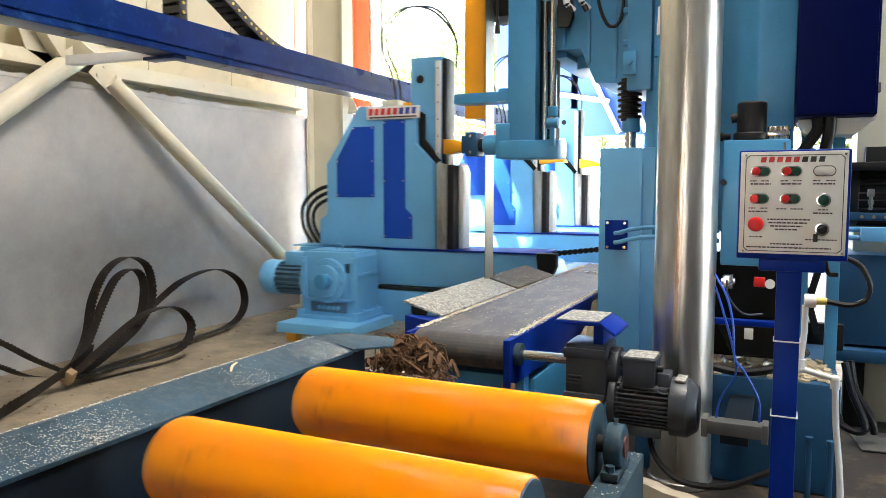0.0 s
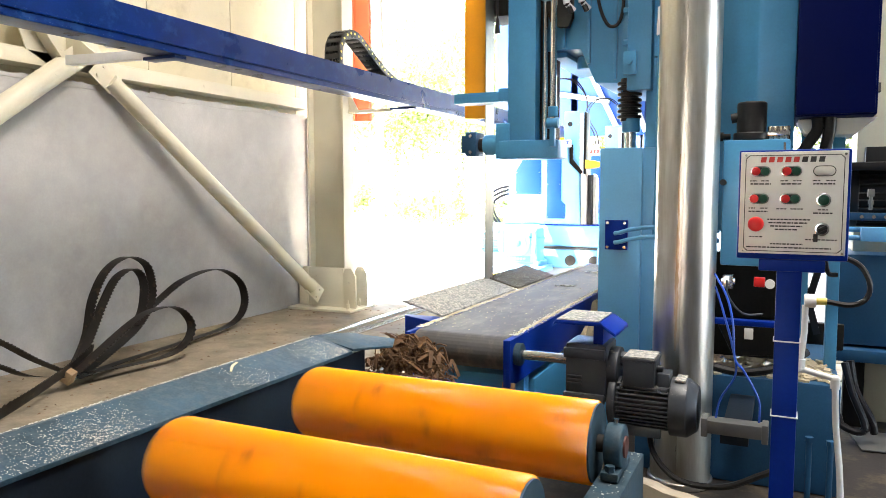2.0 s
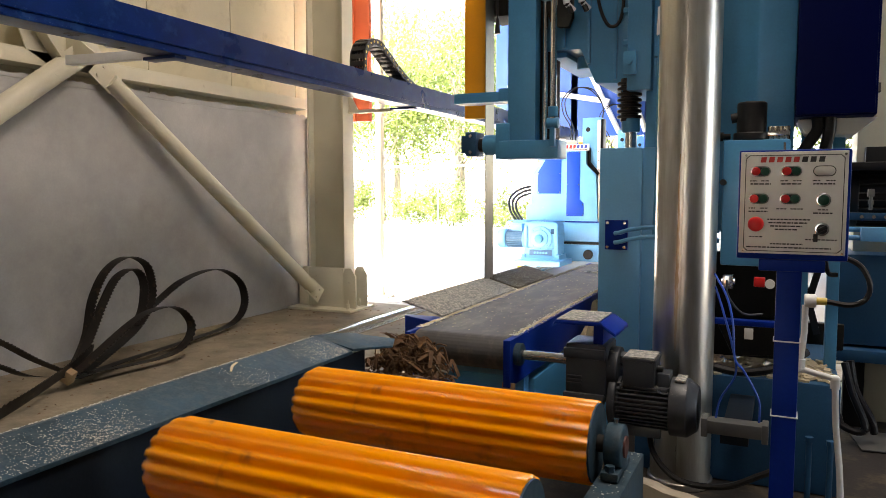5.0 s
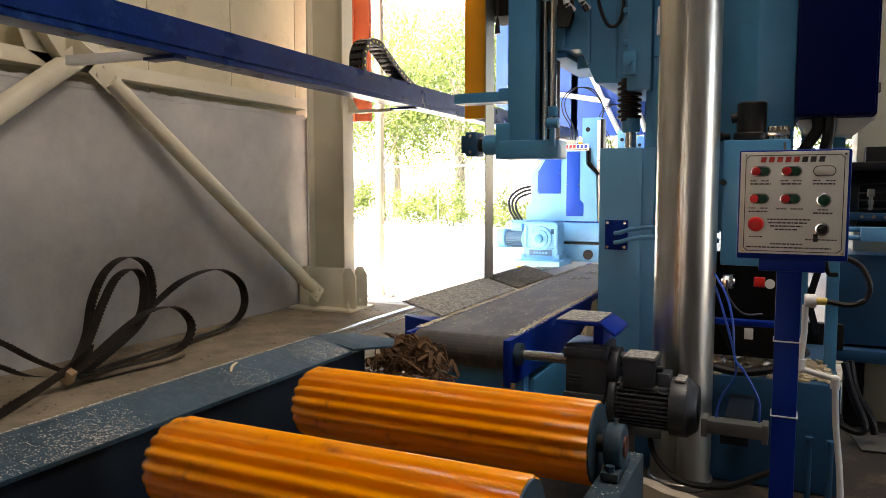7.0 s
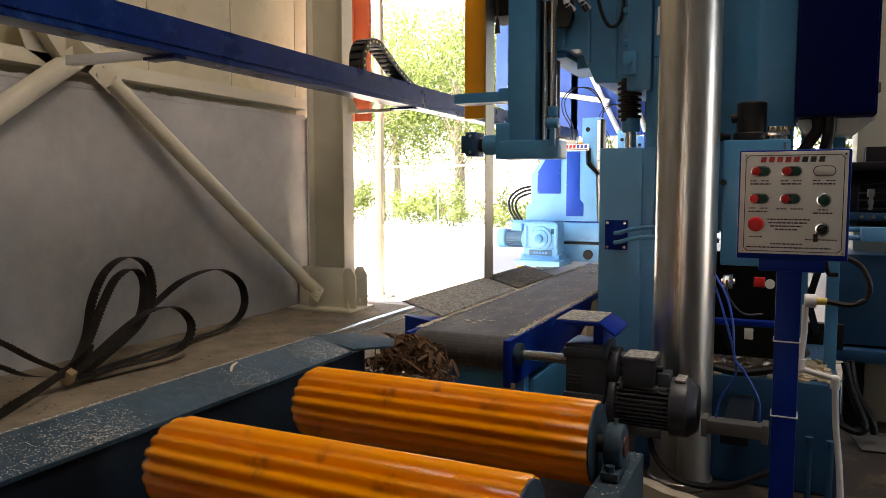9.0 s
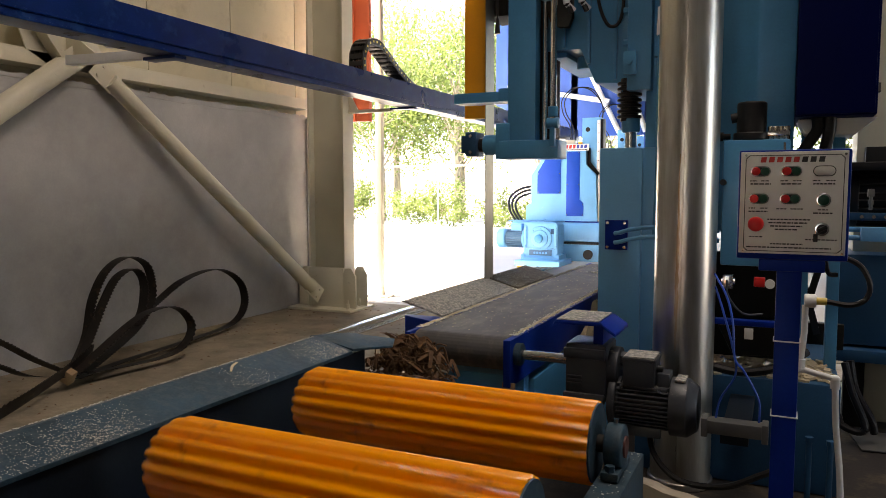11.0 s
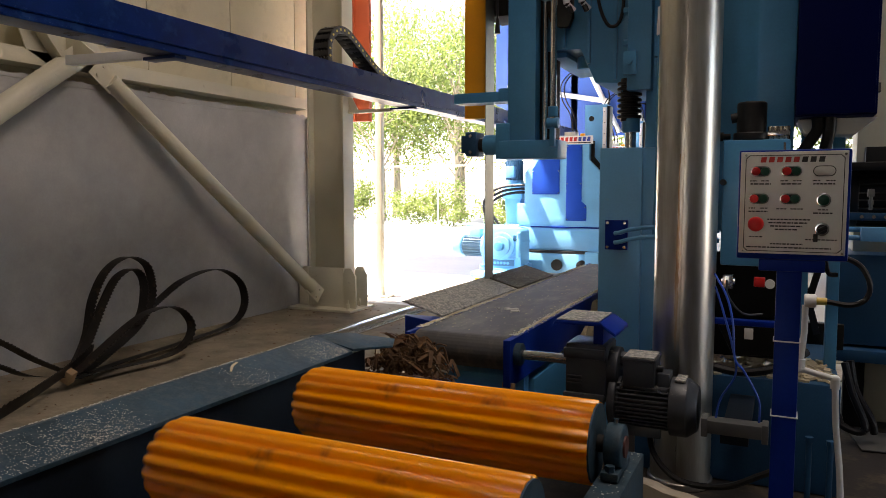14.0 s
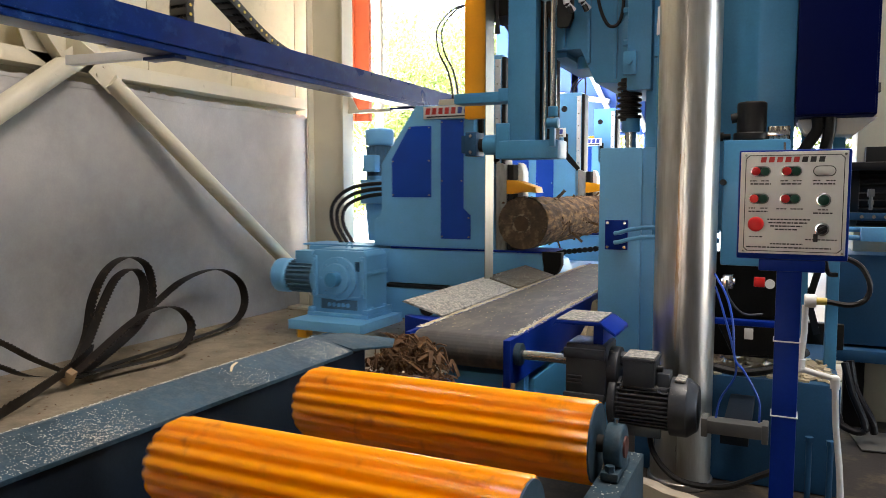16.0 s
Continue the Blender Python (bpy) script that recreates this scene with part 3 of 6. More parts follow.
def carriage():
    c = thing("log_carriage", "light blue steel log carriage with three headstocks", "log carriage", (0, 5.2, 0))
    for i, y in enumerate((0.45, 3.05, 4.85)):
        q = B()
        prism(q, [(-4.02, 0.38), (-4.02, 0.68), (-1.80, 0.68), (-1.66, 0.62), (-1.62, 0.52), (-1.66, 0.42), (-1.82, 0.38)], "y", y, y + 0.42, 0.012)
        bed = part("bolster", q, BLUE, c)
        q = B()
        box(q, -3.15, -1.72, y - 0.006, y + 0.43, 0.684, 0.70, 0.003)
        part("slide_strip", q, NAVY, bed, "dark blue slide strip")
        q = B()
        box(q, -4.1, -3.35, y + 0.02, y + 0.4, 0.682, 0.696, 0.003)
        part("top_plate", q, BLUE, bed)
        q = B()
        prism(q, [(-1.76, 0.70), (-1.60, 0.70), (-1.60, 0.60), (-1.66, 0.46), (-1.78, 0.36), (-1.74, 0.52)], "y", y - 0.03, y + 0.05, 0.004)
        part("log_stop", q, DARK, bed)
        # log turning chain at the bolster's end
        q = B()
        for k in range(16):
            cyl(q, (-1.95 + 0.045 * k, y + 0.50, 0.63 + 0.006 * k), (-1.95 + 0.045 * k, y + 0.53, 0.63 + 0.006 * k), 0.024, seg=10)
        part("turning_chain", q, DARK, bed)
        HEADS.append(headstock(c, y))
        lift_drive(c, bed, y, i < 2)
    for x0, x1 in ((-3.68, -3.46), (-2.36, -2.14)):
        q = B()
        box(q, x0, x1, 0.3, 6.6, 0.14, 0.38, 0.006)
        part("side_beam", q, BLUE, c)
    q = B()
    box(q, -3.2, -1.98, 0.40, 0.6, 0.08, 0.34, 0.006)
    front = part("front_beam", q, BLUE, c)
    # Black strip painting the dark shadow gap between bolster and front beam.
    q = B()
    box(q, -3.2, -1.98, 0.405, 0.59, 0.345, 0.372, 0.004)
    part("gap_shade", q, BLACK, front)
    for x in (-2.76, -2.42):
        q = B()
        cyl(q, (x, 0.41, 0.19), (x, 0.37, 0.19), 0.075, seg=24, bev=0.006)
        part("bumper", q, BLACK, front)
    q = B()
    prism(q, [(-2.36, 0.09), (-2.36, 0.22), (-2.15, 0.22), (-2.06, 0.09)], "y", 0.36, 0.395, 0.003)
    part("wiper", q, YELLOW, front, "yellow rail wiper")
    for x in (-3.57, -2.25):
        for y in (0.45, 3.3, 6.2):
            q = B()
            cyl(q, (x - 0.04, y, 0.09), (x + 0.04, y, 0.09), 0.13, seg=28, bev=0.01)
            part("wheel", q, STEEL, c)
    # drive at the front
    q = B()
    box(q, -3.72, -3.02, -0.28, 0.42, 0.045, 0.125, 0.006)
    part("drive_plate", q, BLUE, c)
    q = B()
    box(q, -3.72, -3.62, -0.16, -0.08, -0.05, 0.045, 0.004)
    part("rail_scraper", q, YELLOW, c)
    reducer(c, pose(-3.40, 0.0, 0.125), 0.54, 0.34, 0.56, BLUE)
    motor(c, pose(-3.69, 0.17, 0.43, 0, 0, 180), 0.46, 0.145, BLUE, "drive_motor", fin_mat=FIN_SHADE)
    return c


def log_thing():
    """A barky log, 4.4 m long, a little bent, its foot at local y 0."""
    g = random.Random(5)
    t = thing("log", "barky brown pine log with a dark weathered sawn end", "log")
    q = B()
    R, N, S = 0.213, 64, 110
    rows = []
    for i in range(S + 1):
        y = 4.4 * i / S
        row = []
        for k in range(N):
            a = 2 * math.pi * k / N
            r = R * (1 - 0.02 * y) * (1 + 0.05 * noise.noise(Vector((math.cos(a) * 1.5, y * 1.3, math.sin(a) * 1.5))) + 0.05 * noise.noise(Vector((math.cos(a) * 6, y * 5, math.sin(a) * 6))) + 0.04 * noise.noise(Vector((math.cos(a) * 14, y * 9, math.sin(a) * 14))))
            row.append(q.verts.new((r * math.cos(a) + 0.02 * math.sin(y), y, r * math.sin(a))))
        rows.append(row)
    for a, b in zip(rows, rows[1:]):
        for k in range(N):
            q.faces.new((a[k], a[(k + 1) % N], b[(k + 1) % N], b[k]))
    part("bark", q, BARK, t)
    for y, way in ((-0.004, 1), (4.4, 1)):
        q = B()
        cyl(q, (0.0, y, 0), (0.0, y + 0.02, 0), R * (1 - 0.02 * max(y, 0)) * 0.985, seg=40)
        part("sawn_end", q, ENDGRAIN, t)
    q = B()
    cyl(q, (0.01, -0.010, 0.0), (0.01, -0.002, 0.0), 0.062, seg=18)
    part("heartwood", q, HEART, t)
    q = B()
    prism(q, [(0.012 + (0.082 + 0.014 * noise.noise(Vector((math.cos(u) * 2, math.sin(u) * 2, 4)))) * math.cos(u), (0.082 + 0.014 * noise.noise(Vector((math.cos(u) * 2, math.sin(u) * 2, 4)))) * math.sin(u)) for u in [6.2832 * k / 28 for k in range(28)]], "y", -0.007, -0.001, 0)
    part("growth_ring", q, RINGWOOD, t)
    q = B()
    for k in range(240):
        a, y = g.uniform(0, 6.28), g.uniform(0.05, 4.2)
        p = Vector((math.cos(a) * 0.2, y, math.sin(a) * 0.2))
        d = Vector((-math.sin(a) * g.uniform(-0.3, 0.3), g.uniform(-1, 1), math.cos(a) * g.uniform(-0.3, 0.3))).normalized() * g.uniform(0.05, 0.16)
        ribbon(q, [p, p + d * 0.5, p + d + Vector((math.cos(a), 0, math.sin(a))) * g.uniform(0.0, 0.016)], (-math.sin(a), 0, math.cos(a)), g.uniform(0.01, 0.03), 0.004, 2)
    tagged(part("loose_bark", q, STRIPBARK, t), kind="stuff")
    return t


# ---- conveyors ----
def roller(y, x0, x1, z, r):
    t = thing("feed_roller", "ribbed orange enamelled steel feed roller", "conveyor roller", (0, y, z), group="feed rollers")
    q = B()
    n = 18
    ring = []
    for k in range(n * 10):
        a = 2 * math.pi * k / (n * 10)
        ring.append((r - 0.011 * (1 - abs(math.cos(n * a / 2))) - 0.003 * (1 - math.cos(n * a)), a))
    rows = []
    for x, s in ((x0 - 0.0, 0.84), (x0 + 0.012, 0.93), (x0 + 0.03, 1), *((x0 + 0.03 + (x1 - x0 - 0.034) * k / 6, 1) for k in range(1, 7)), (x1, 0.985)):
        rows.append([q.verts.new((x, s * rr * math.cos(a), s * rr * math.sin(a))) for rr, a in ring])
    for a, b in zip(rows, rows[1:]):
        for k in range(len(ring)):
            q.faces.new((a[k], a[(k + 1) % len(ring)], b[(k + 1) % len(ring)], b[k]))
    q.faces.new(rows[0]), q.faces.new(rows[-1])
    part("shell", q, ORANGE, t)
    q = B()
    cyl(q, (x1 - 0.001, 0, 0), (x1 + 0.004, 0, 0), r * 0.93, seg=40)
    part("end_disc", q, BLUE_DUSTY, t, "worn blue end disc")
    # Axle coloured near black to vanish in the shade beside the roller.
    q = B()
    cyl(q, (x0 - 0.03, 0, 0), (x1 + 0.07, 0, 0), 0.022, seg=20)
    part("axle", q, DARK, t)
    return t


def bearing(y, x, z):
    t = thing("pillow_bearing", "dusty blue pillow block bearing on the frame rail", "bearing", (x, y, z), group="roller bearings")
    q = B()
    cyl(q, (-0.022, 0, 0), (0.022, 0, 0), 0.055, seg=28, bev=0.006)
    box(q, -0.022, 0.022, -0.075, 0.075, -0.068, -0.045, 0.006)
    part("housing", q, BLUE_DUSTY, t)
    q = B()
    cyl(q, (0.018, 0, 0), (0.027, 0, 0), 0.027, seg=24)
    part("seal", q, SEAL, t, "red shaft seal")
    for s in (-0.062, 0.062):
        q = B()
        cyl(q, (0, s, -0.05), (0, s, -0.03), 0.012, seg=6)
        part("bolt", q, BLUE_DUSTY, t)
    q = B()
    cyl(q, (0, 0, 0.05), (0, 0, 0.068), 0.006, seg=8)
    part("grease_nipple", q, STEEL, t)
    return t


def roller_frame():
    t = thing("roller_conveyor_frame", "dusty blue steel frame carrying the feed rollers", "conveyor frame")
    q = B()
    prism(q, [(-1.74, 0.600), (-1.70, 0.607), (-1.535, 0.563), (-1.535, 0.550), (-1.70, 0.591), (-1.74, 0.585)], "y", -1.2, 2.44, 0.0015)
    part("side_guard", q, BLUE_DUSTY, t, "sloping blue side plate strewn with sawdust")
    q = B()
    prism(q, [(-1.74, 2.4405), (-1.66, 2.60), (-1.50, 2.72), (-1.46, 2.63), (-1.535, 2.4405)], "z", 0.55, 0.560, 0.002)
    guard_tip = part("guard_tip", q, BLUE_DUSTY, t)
    for v in guard_tip.data.vertices:
        v.co.z += 0.052 * min(1, max(0, (-1.46 - v.co.x) / 0.24)) - 0.005
    # Inner rail and ties carry the darkness under the rollers in their colour.
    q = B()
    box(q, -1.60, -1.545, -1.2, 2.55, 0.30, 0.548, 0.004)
    part("side_rail", q, SHADE_NAVY, t)
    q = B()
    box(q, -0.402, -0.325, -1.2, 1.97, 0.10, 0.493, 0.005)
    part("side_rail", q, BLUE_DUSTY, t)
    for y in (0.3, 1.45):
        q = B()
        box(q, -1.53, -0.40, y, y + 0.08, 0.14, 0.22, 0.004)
        part("cross_tie", q, SHADE_NAVY, t)
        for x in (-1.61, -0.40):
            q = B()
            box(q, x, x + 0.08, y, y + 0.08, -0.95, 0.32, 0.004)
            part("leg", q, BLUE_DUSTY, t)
    return t


def gear_motor(parent):
    """The belt's small finned motor: stator with level fins, fan cover with a bevelled rim, dusty terminal boxes."""
    y, z = 3.0, 0.335
    q = B()
    cyl(q, (-0.60, y, z), (-0.38, y, z), 0.084, seg=32)
    body = part("gear_motor", q, GREY, parent)
    for k in range(-5, 6):
        h = 0.0165 * k
        w = math.sqrt(0.106 ** 2 - h * h)
        q = B()
        box(q, -0.598, -0.385, y - w, y + w, z + h - 0.0026, z + h + 0.0026, 0.001)
        part("fin", q, GREY, body)
    q = B()
    cyl(q, (-0.632, y, z), (-0.60, y, z), 0.108, seg=36, bev=0.008)
    cyl(q, (-0.60, y, z), (-0.585, y, z), 0.098, seg=36, bev=0.004)
    part("end_shield", q, GREY, body)
    q = B()
    cyl(q, (-0.392, y, z), (-0.325, y, z), 0.117, seg=40, bev=0.004)
    cyl(q, (-0.326, y, z), (-0.288, y, z), 0.117, 0.088, seg=40, bev=0.003)
    cover = part("fan_cover", q, GREY, body)
    for k in range(5):
        q = B()
        cyl(q, (-0.2885, y, z), (-0.2872, y, z), 0.078 - 0.016 * k, seg=32)
        part("grille_ring", q, BLACK if k % 2 == 0 else GREY, cover)
    q = B()
    box(q, -0.375, -0.335, y - 0.05, y + 0.05, z + 0.1085, z + 0.119, 0.004)
    part("dust_layer", q, DUST, cover, "pale sawdust caked on top")
    q = B()
    box(q, -0.572, -0.448, y - 0.085, y + 0.06, z + 0.082, z + 0.19, 0.006)
    box(q, -0.585, -0.40, y - 0.07, y + 0.06, z + 0.068, z + 0.082, 0.003)
    tb = part("terminal_box", q, GREY, body)
    q = B()
    box(q, -0.576, -0.444, y - 0.088, y + 0.064, z + 0.183, z + 0.197, 0.004)
    part("box_lid", q, GREY, tb)
    q = B()
    box(q, -0.570, -0.450, y - 0.083, y + 0.058, z + 0.196, z + 0.203, 0.003)
    part("dust_layer", q, DUST, tb, "thick sawdust on the lid")
    q = B()
    box(q, -0.442, -0.395, y - 0.055, y + 0.04, z + 0.082, z + 0.138, 0.005)
    part("junction_box", q, GREY, body)
    q = B()
    cyl(q, (-0.45, y - 0.02, z + 0.15), (-0.425, y - 0.02, z + 0.15), 0.014, seg=12)
    part("cable_gland", q, BLACK, tb)
    for s in (-1, 1):
        q = B()
        box(q, -0.58, -0.42, y + s * 0.07 - 0.012, y + s * 0.07 + 0.012, z - 0.118, z - 0.075, 0.004)
        part("foot", q, GREY, body)
    q = B()
    for sx in (-0.575, -0.43):
        cyl(q, (sx, y - 0.07, z + 0.075), (sx, y - 0.086, z + 0.075), 0.007, seg=6)
    part("screws", q, STEEL, tb)
    return body


def belt_conveyor():
    X0, X1, Y0, Y1, Z = -1.55, -1.08, 2.95, 6.4, 0.55
    R = 0.075
    t = thing("belt_conveyor", "black rubber belt conveyor in a royal blue frame", "belt conveyor")
    q = B()
    pts = [(Y0 + R - R * math.sin(a), Z - R + R * math.cos(a)) for a in [math.pi * k / 14 for k in range(15)]] + [(Y1 - R + R * math.sin(a), Z - R - R * math.cos(a)) for a in [math.pi * k / 14 for k in range(15)]]
    prism(q, pts, "x", X0 + 0.012, X1 - 0.012, 0.003)
    part("belt", q, RUBBER, t, "worn black belt dusted with sawdust")
    for s, x in ((-1, X0), (1, X1)):
        q = B()
        box(q, x - 0.012 if s > 0 else x - 0.02, x + 0.02 if s > 0 else x + 0.005, Y0 + 0.0, Y1, 0.34, 0.548, 0.003)
        part("side_frame", q, NAVY, t)
        q = B()
        for k in range(5):
            y = Y0 + 0.15 + 0.6 * k
            tube(q, [(x, y + 0.1 * j, 0.553 + 0.003 * math.sin(j * 2.1 + k)) for j in range(7)], 0.005, seg=6, n=2)
        part("sawdust_line", q, SAWDUST, t)
    q = B()
    prism(q, [(-1.80, 0.615), (-1.785, 0.625), (-1.565, 0.562), (-1.565, 0.552), (-1.785, 0.612)], "y", 3.34, 4.46, 0.0015)
    part("side_guard", q, DUST, t, "sloping blue side plate coated with sawdust")
    q = B()
    prism(q, [(-1.80, 0.615), (-1.785, 0.625), (-1.565, 0.562), (-1.565, 0.552), (-1.785, 0.612)], "y", 4.50, 5.30, 0.0015)
    part("side_guard", q, BROWNDUST, t, "bare brown side plate")
    q = B()
    prism(q, [(-1.77, 3.32), (-1.56, 3.22), (-1.56, 3.36), (-1.77, 3.36)], "z", 0.40, 0.55, 0.002)
    part("guard_bracket", q, NAVY, t)
    q = B()
    cyl(q, (X1 + 0.02, 3.03, 0.475), (-0.83, 3.03, 0.475), 0.022, seg=20)
    part("drive_shaft", q, STEEL, t)
    q = B()
    cyl(q, (X1 + 0.018, 3.03, 0.475), (X1 + 0.05, 3.03, 0.475), 0.05, seg=20, bev=0.006)
    part("flange_bearing", q, BLUE_DUSTY, t)
    for y in (3.2, 5.8):
        for x in (X0, X1 - 0.07):
            q = B()
            box(q, x, x + 0.07, y, y + 0.07, GROUND, 0.36, 0.004)
            part("leg", q, BLUE_DIMMED, t)
    q = B()
    prism(q, [(-1.10, 0.36), (-1.04, 0.36), (-1.04, 0.30), (-1.07, 0.24), (-1.10, 0.28)], "y", 2.96, 2.965, 0.001)
    part("rust_streak", q, WOOD, t, "rust-brown bark shred on the frame end")
    # drive: gearbox, motor, cover
    q = B()
    box(q, -0.81, -0.64, 2.93, 3.12, 0.33, 0.568, 0.012)
    for z in (0.345, 0.53):
        box(q, -0.815, -0.645, 2.915, 2.94, z - 0.022, z + 0.02, 0.006)
    for z in (0.40, 0.415, 0.43):
        box(q, -0.80, -0.74, 2.922, 2.94, z, z + 0.006, 0.002)
    cyl(q, (-0.645, 3.03, 0.45), (-0.60, 3.03, 0.45), 0.098, seg=32, bev=0.006)
    cyl(q, (-0.60, 3.03, 0.50), (-0.575, 3.03, 0.50), 0.03, seg=6, bev=0.003)
    part("gearbox", q, GREY, t)
    gear_motor(t)
    q = B()
    prism(q, [(-0.86, 0.64), (-0.845, 0.665), (-0.66, 0.665), (-0.60, 0.625), (-0.60, 0.612), (-0.66, 0.65), (-0.845, 0.65)], "y", 2.90, 3.16, 0.002)
    box(q, -0.70, -0.66, 2.95, 3.14, 0.48, 0.65, 0.003)
    dc = part("drive_cover", q, NAVY, t, "royal blue bent cover dusted with sawdust")
    q = B()
    box(q, -0.842, -0.668, 2.905, 3.155, 0.666, 0.670, 0.001)
    part("dust_layer", q, DUST, dc)
    return t


def bark_heap():
    g = random.Random(3)
    q = B()
    for k in range(620):
        a, d = g.uniform(0, 6.28), abs(g.gauss(0, 0.5))
        cx, cy = -1.47 + 0.25 * min(d, 1) * math.cos(a), 2.80 + 0.13 * min(d, 1) * math.sin(a)
        cz = 0.53 - 0.22 * d * d * 0.6 - g.uniform(0, 0.10)
        th, L = g.uniform(0, 6.28), g.uniform(0.05, 0.15)
        dv = Vector((math.cos(th), math.sin(th) * 0.5, g.uniform(-0.9, 0.4))) * L
        p = Vector((cx, cy, cz))
        ribbon(q, [p - dv * 0.5, p + Vector((g.uniform(-0.03, 0.03), g.uniform(-0.02, 0.02), g.uniform(-0.01, 0.05))), p + dv * 0.5], Vector((g.uniform(-1, 1), g.uniform(-1, 1), g.uniform(-1, 1))), g.choice((0.004, 0.007, 0.012, 0.020)), 0.003, 3)
    solo("bark_heap", q, STRIPBARK, "tangled heap of shredded brown bark below the belt's end", "bark heap", kind="stuff")


# ---- saw ----
def band_saw():
    t = thing("band_saw", "tall light blue vertical band saw for logs", "band saw")
    q = B()
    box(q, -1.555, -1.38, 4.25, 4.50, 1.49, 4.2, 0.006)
    post = part("guide_post", q, BLUE_DIMMED, t)
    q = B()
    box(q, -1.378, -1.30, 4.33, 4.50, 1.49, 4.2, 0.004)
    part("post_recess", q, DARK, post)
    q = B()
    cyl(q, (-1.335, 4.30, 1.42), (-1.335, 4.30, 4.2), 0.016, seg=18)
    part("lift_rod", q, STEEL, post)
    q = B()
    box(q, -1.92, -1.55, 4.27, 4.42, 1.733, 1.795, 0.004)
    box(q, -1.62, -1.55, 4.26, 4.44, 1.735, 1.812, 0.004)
    part("blade_guard_arm", q, BLUE_DIMMED, t)
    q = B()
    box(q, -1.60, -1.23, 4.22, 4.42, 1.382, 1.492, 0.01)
    part("guide_bracket", q, BLUE_DIMMED, t)
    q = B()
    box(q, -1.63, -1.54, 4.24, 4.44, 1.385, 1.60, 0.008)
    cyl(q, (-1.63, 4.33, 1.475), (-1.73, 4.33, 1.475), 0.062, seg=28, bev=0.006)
    gh = part("guide_head", q, BLUE_DIMMED, t)
    q = B()
    cyl(q, (-1.73, 4.33, 1.475), (-1.765, 4.33, 1.475), 0.042, seg=20)
    part("guide_neck", q, BLACK, gh)
    q = B()
    box(q, -1.84, -1.765, 4.26, 4.40, 1.405, 1.555, 0.008)
    box(q, -1.875, -1.84, 4.28, 4.38, 1.425, 1.535, 0.006)
    shoe = part("guide_shoe", q, BLUE_SHADE, gh, "dark blue blade guide")
    for bz in (1.43, 1.53):
        q = B()
        cyl(q, (-1.80, 4.262, bz), (-1.80, 4.248, bz), 0.011, seg=6)
        part("bolt", q, STEEL, shoe)
    q = B()
    cyl(q, (-1.255, 4.20, 1.60), (-1.255, 4.20, 4.2), 0.019, seg=20)
    rod = part("cylinder_rod", q, STEEL, t, "bright steel lift rod")
    q = B()
    cyl(q, (-1.255, 4.20, 1.62), (-1.255, 4.20, 1.68), 0.03, seg=16, bev=0.004)
    cyl(q, (-1.29, 4.20, 1.585), (-1.22, 4.20, 1.585), 0.032, seg=16, bev=0.004)
    box(q, -1.27, -1.24, 4.18, 4.22, 1.45, 1.60, 0.004)
    part("rod_end", q, BLUE_DIMMED, rod)
    q = B()
    box(q, -1.96, -1.815, 4.53, 4.60, 1.665, 4.2, 0.004)
    part("blade_guard", q, YELLOW, t, "orange sheet blade guard")
    q = B()
    tube(q, [(-1.612, 4.22, 2.6), (-1.612, 4.22, 2.2)], 0.006, n=1)
    cyl(q, (-1.612, 4.22, 2.22), (-1.612, 4.22, 2.13), 0.010, 0.018, seg=14)
    part("pull_cord", q, BLACK, t)
    q = B()
    box(q, -1.86, -1.56, 4.66, 4.95, 2.34, 4.2, 0.01)
    part("wheel_guard", q, DARK, t)
    for x, z0 in ((-1.235, 2.03), (-1.085, 1.93), (-0.93, 1.83)):
        q = B()
        box(q, x, x + 0.018, 4.296, 4.318, z0, 4.2, 0.003)
        part("stiffener", q, BLUE_DIMMED, t)
    q = B()
    cyl(q, (-1.30, 4.24, 2.30), (-1.30, 4.24, 4.2), 0.045, seg=24, bev=0.004)
    part("lift_cylinder", q, BLUE_DIMMED, t)
    q = B()
    tube(q, [(-1.02, 4.27, 3.0), (-1.02, 4.26, 2.4), (-1.0, 4.26, 2.22), (-0.94, 4.26, 2.12), (-0.88, 4.28, 2.2), (-0.87, 4.28, 2.6)], 0.010)
    part("hydraulic_hose", q, BLACK, t)
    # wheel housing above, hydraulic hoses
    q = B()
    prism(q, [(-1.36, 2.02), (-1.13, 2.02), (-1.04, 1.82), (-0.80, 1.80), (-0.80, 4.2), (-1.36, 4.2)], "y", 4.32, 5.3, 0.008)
    part("upper_housing", q, BLUE_DIMMED, t)
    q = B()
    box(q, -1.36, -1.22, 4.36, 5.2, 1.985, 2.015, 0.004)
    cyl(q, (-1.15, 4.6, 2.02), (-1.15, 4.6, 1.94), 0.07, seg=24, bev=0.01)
    part("lower_bracket", q, BLUE_DIMMED, t)
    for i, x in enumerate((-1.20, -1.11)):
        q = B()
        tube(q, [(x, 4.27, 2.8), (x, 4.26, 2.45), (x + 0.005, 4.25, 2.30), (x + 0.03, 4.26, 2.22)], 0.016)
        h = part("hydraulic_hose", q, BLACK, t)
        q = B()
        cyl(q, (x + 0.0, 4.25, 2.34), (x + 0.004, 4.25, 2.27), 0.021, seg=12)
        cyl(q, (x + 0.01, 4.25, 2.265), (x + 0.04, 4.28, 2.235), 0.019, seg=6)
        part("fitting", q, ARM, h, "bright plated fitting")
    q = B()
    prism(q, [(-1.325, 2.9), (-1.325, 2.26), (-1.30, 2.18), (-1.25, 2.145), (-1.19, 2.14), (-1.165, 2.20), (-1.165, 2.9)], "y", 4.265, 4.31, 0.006)
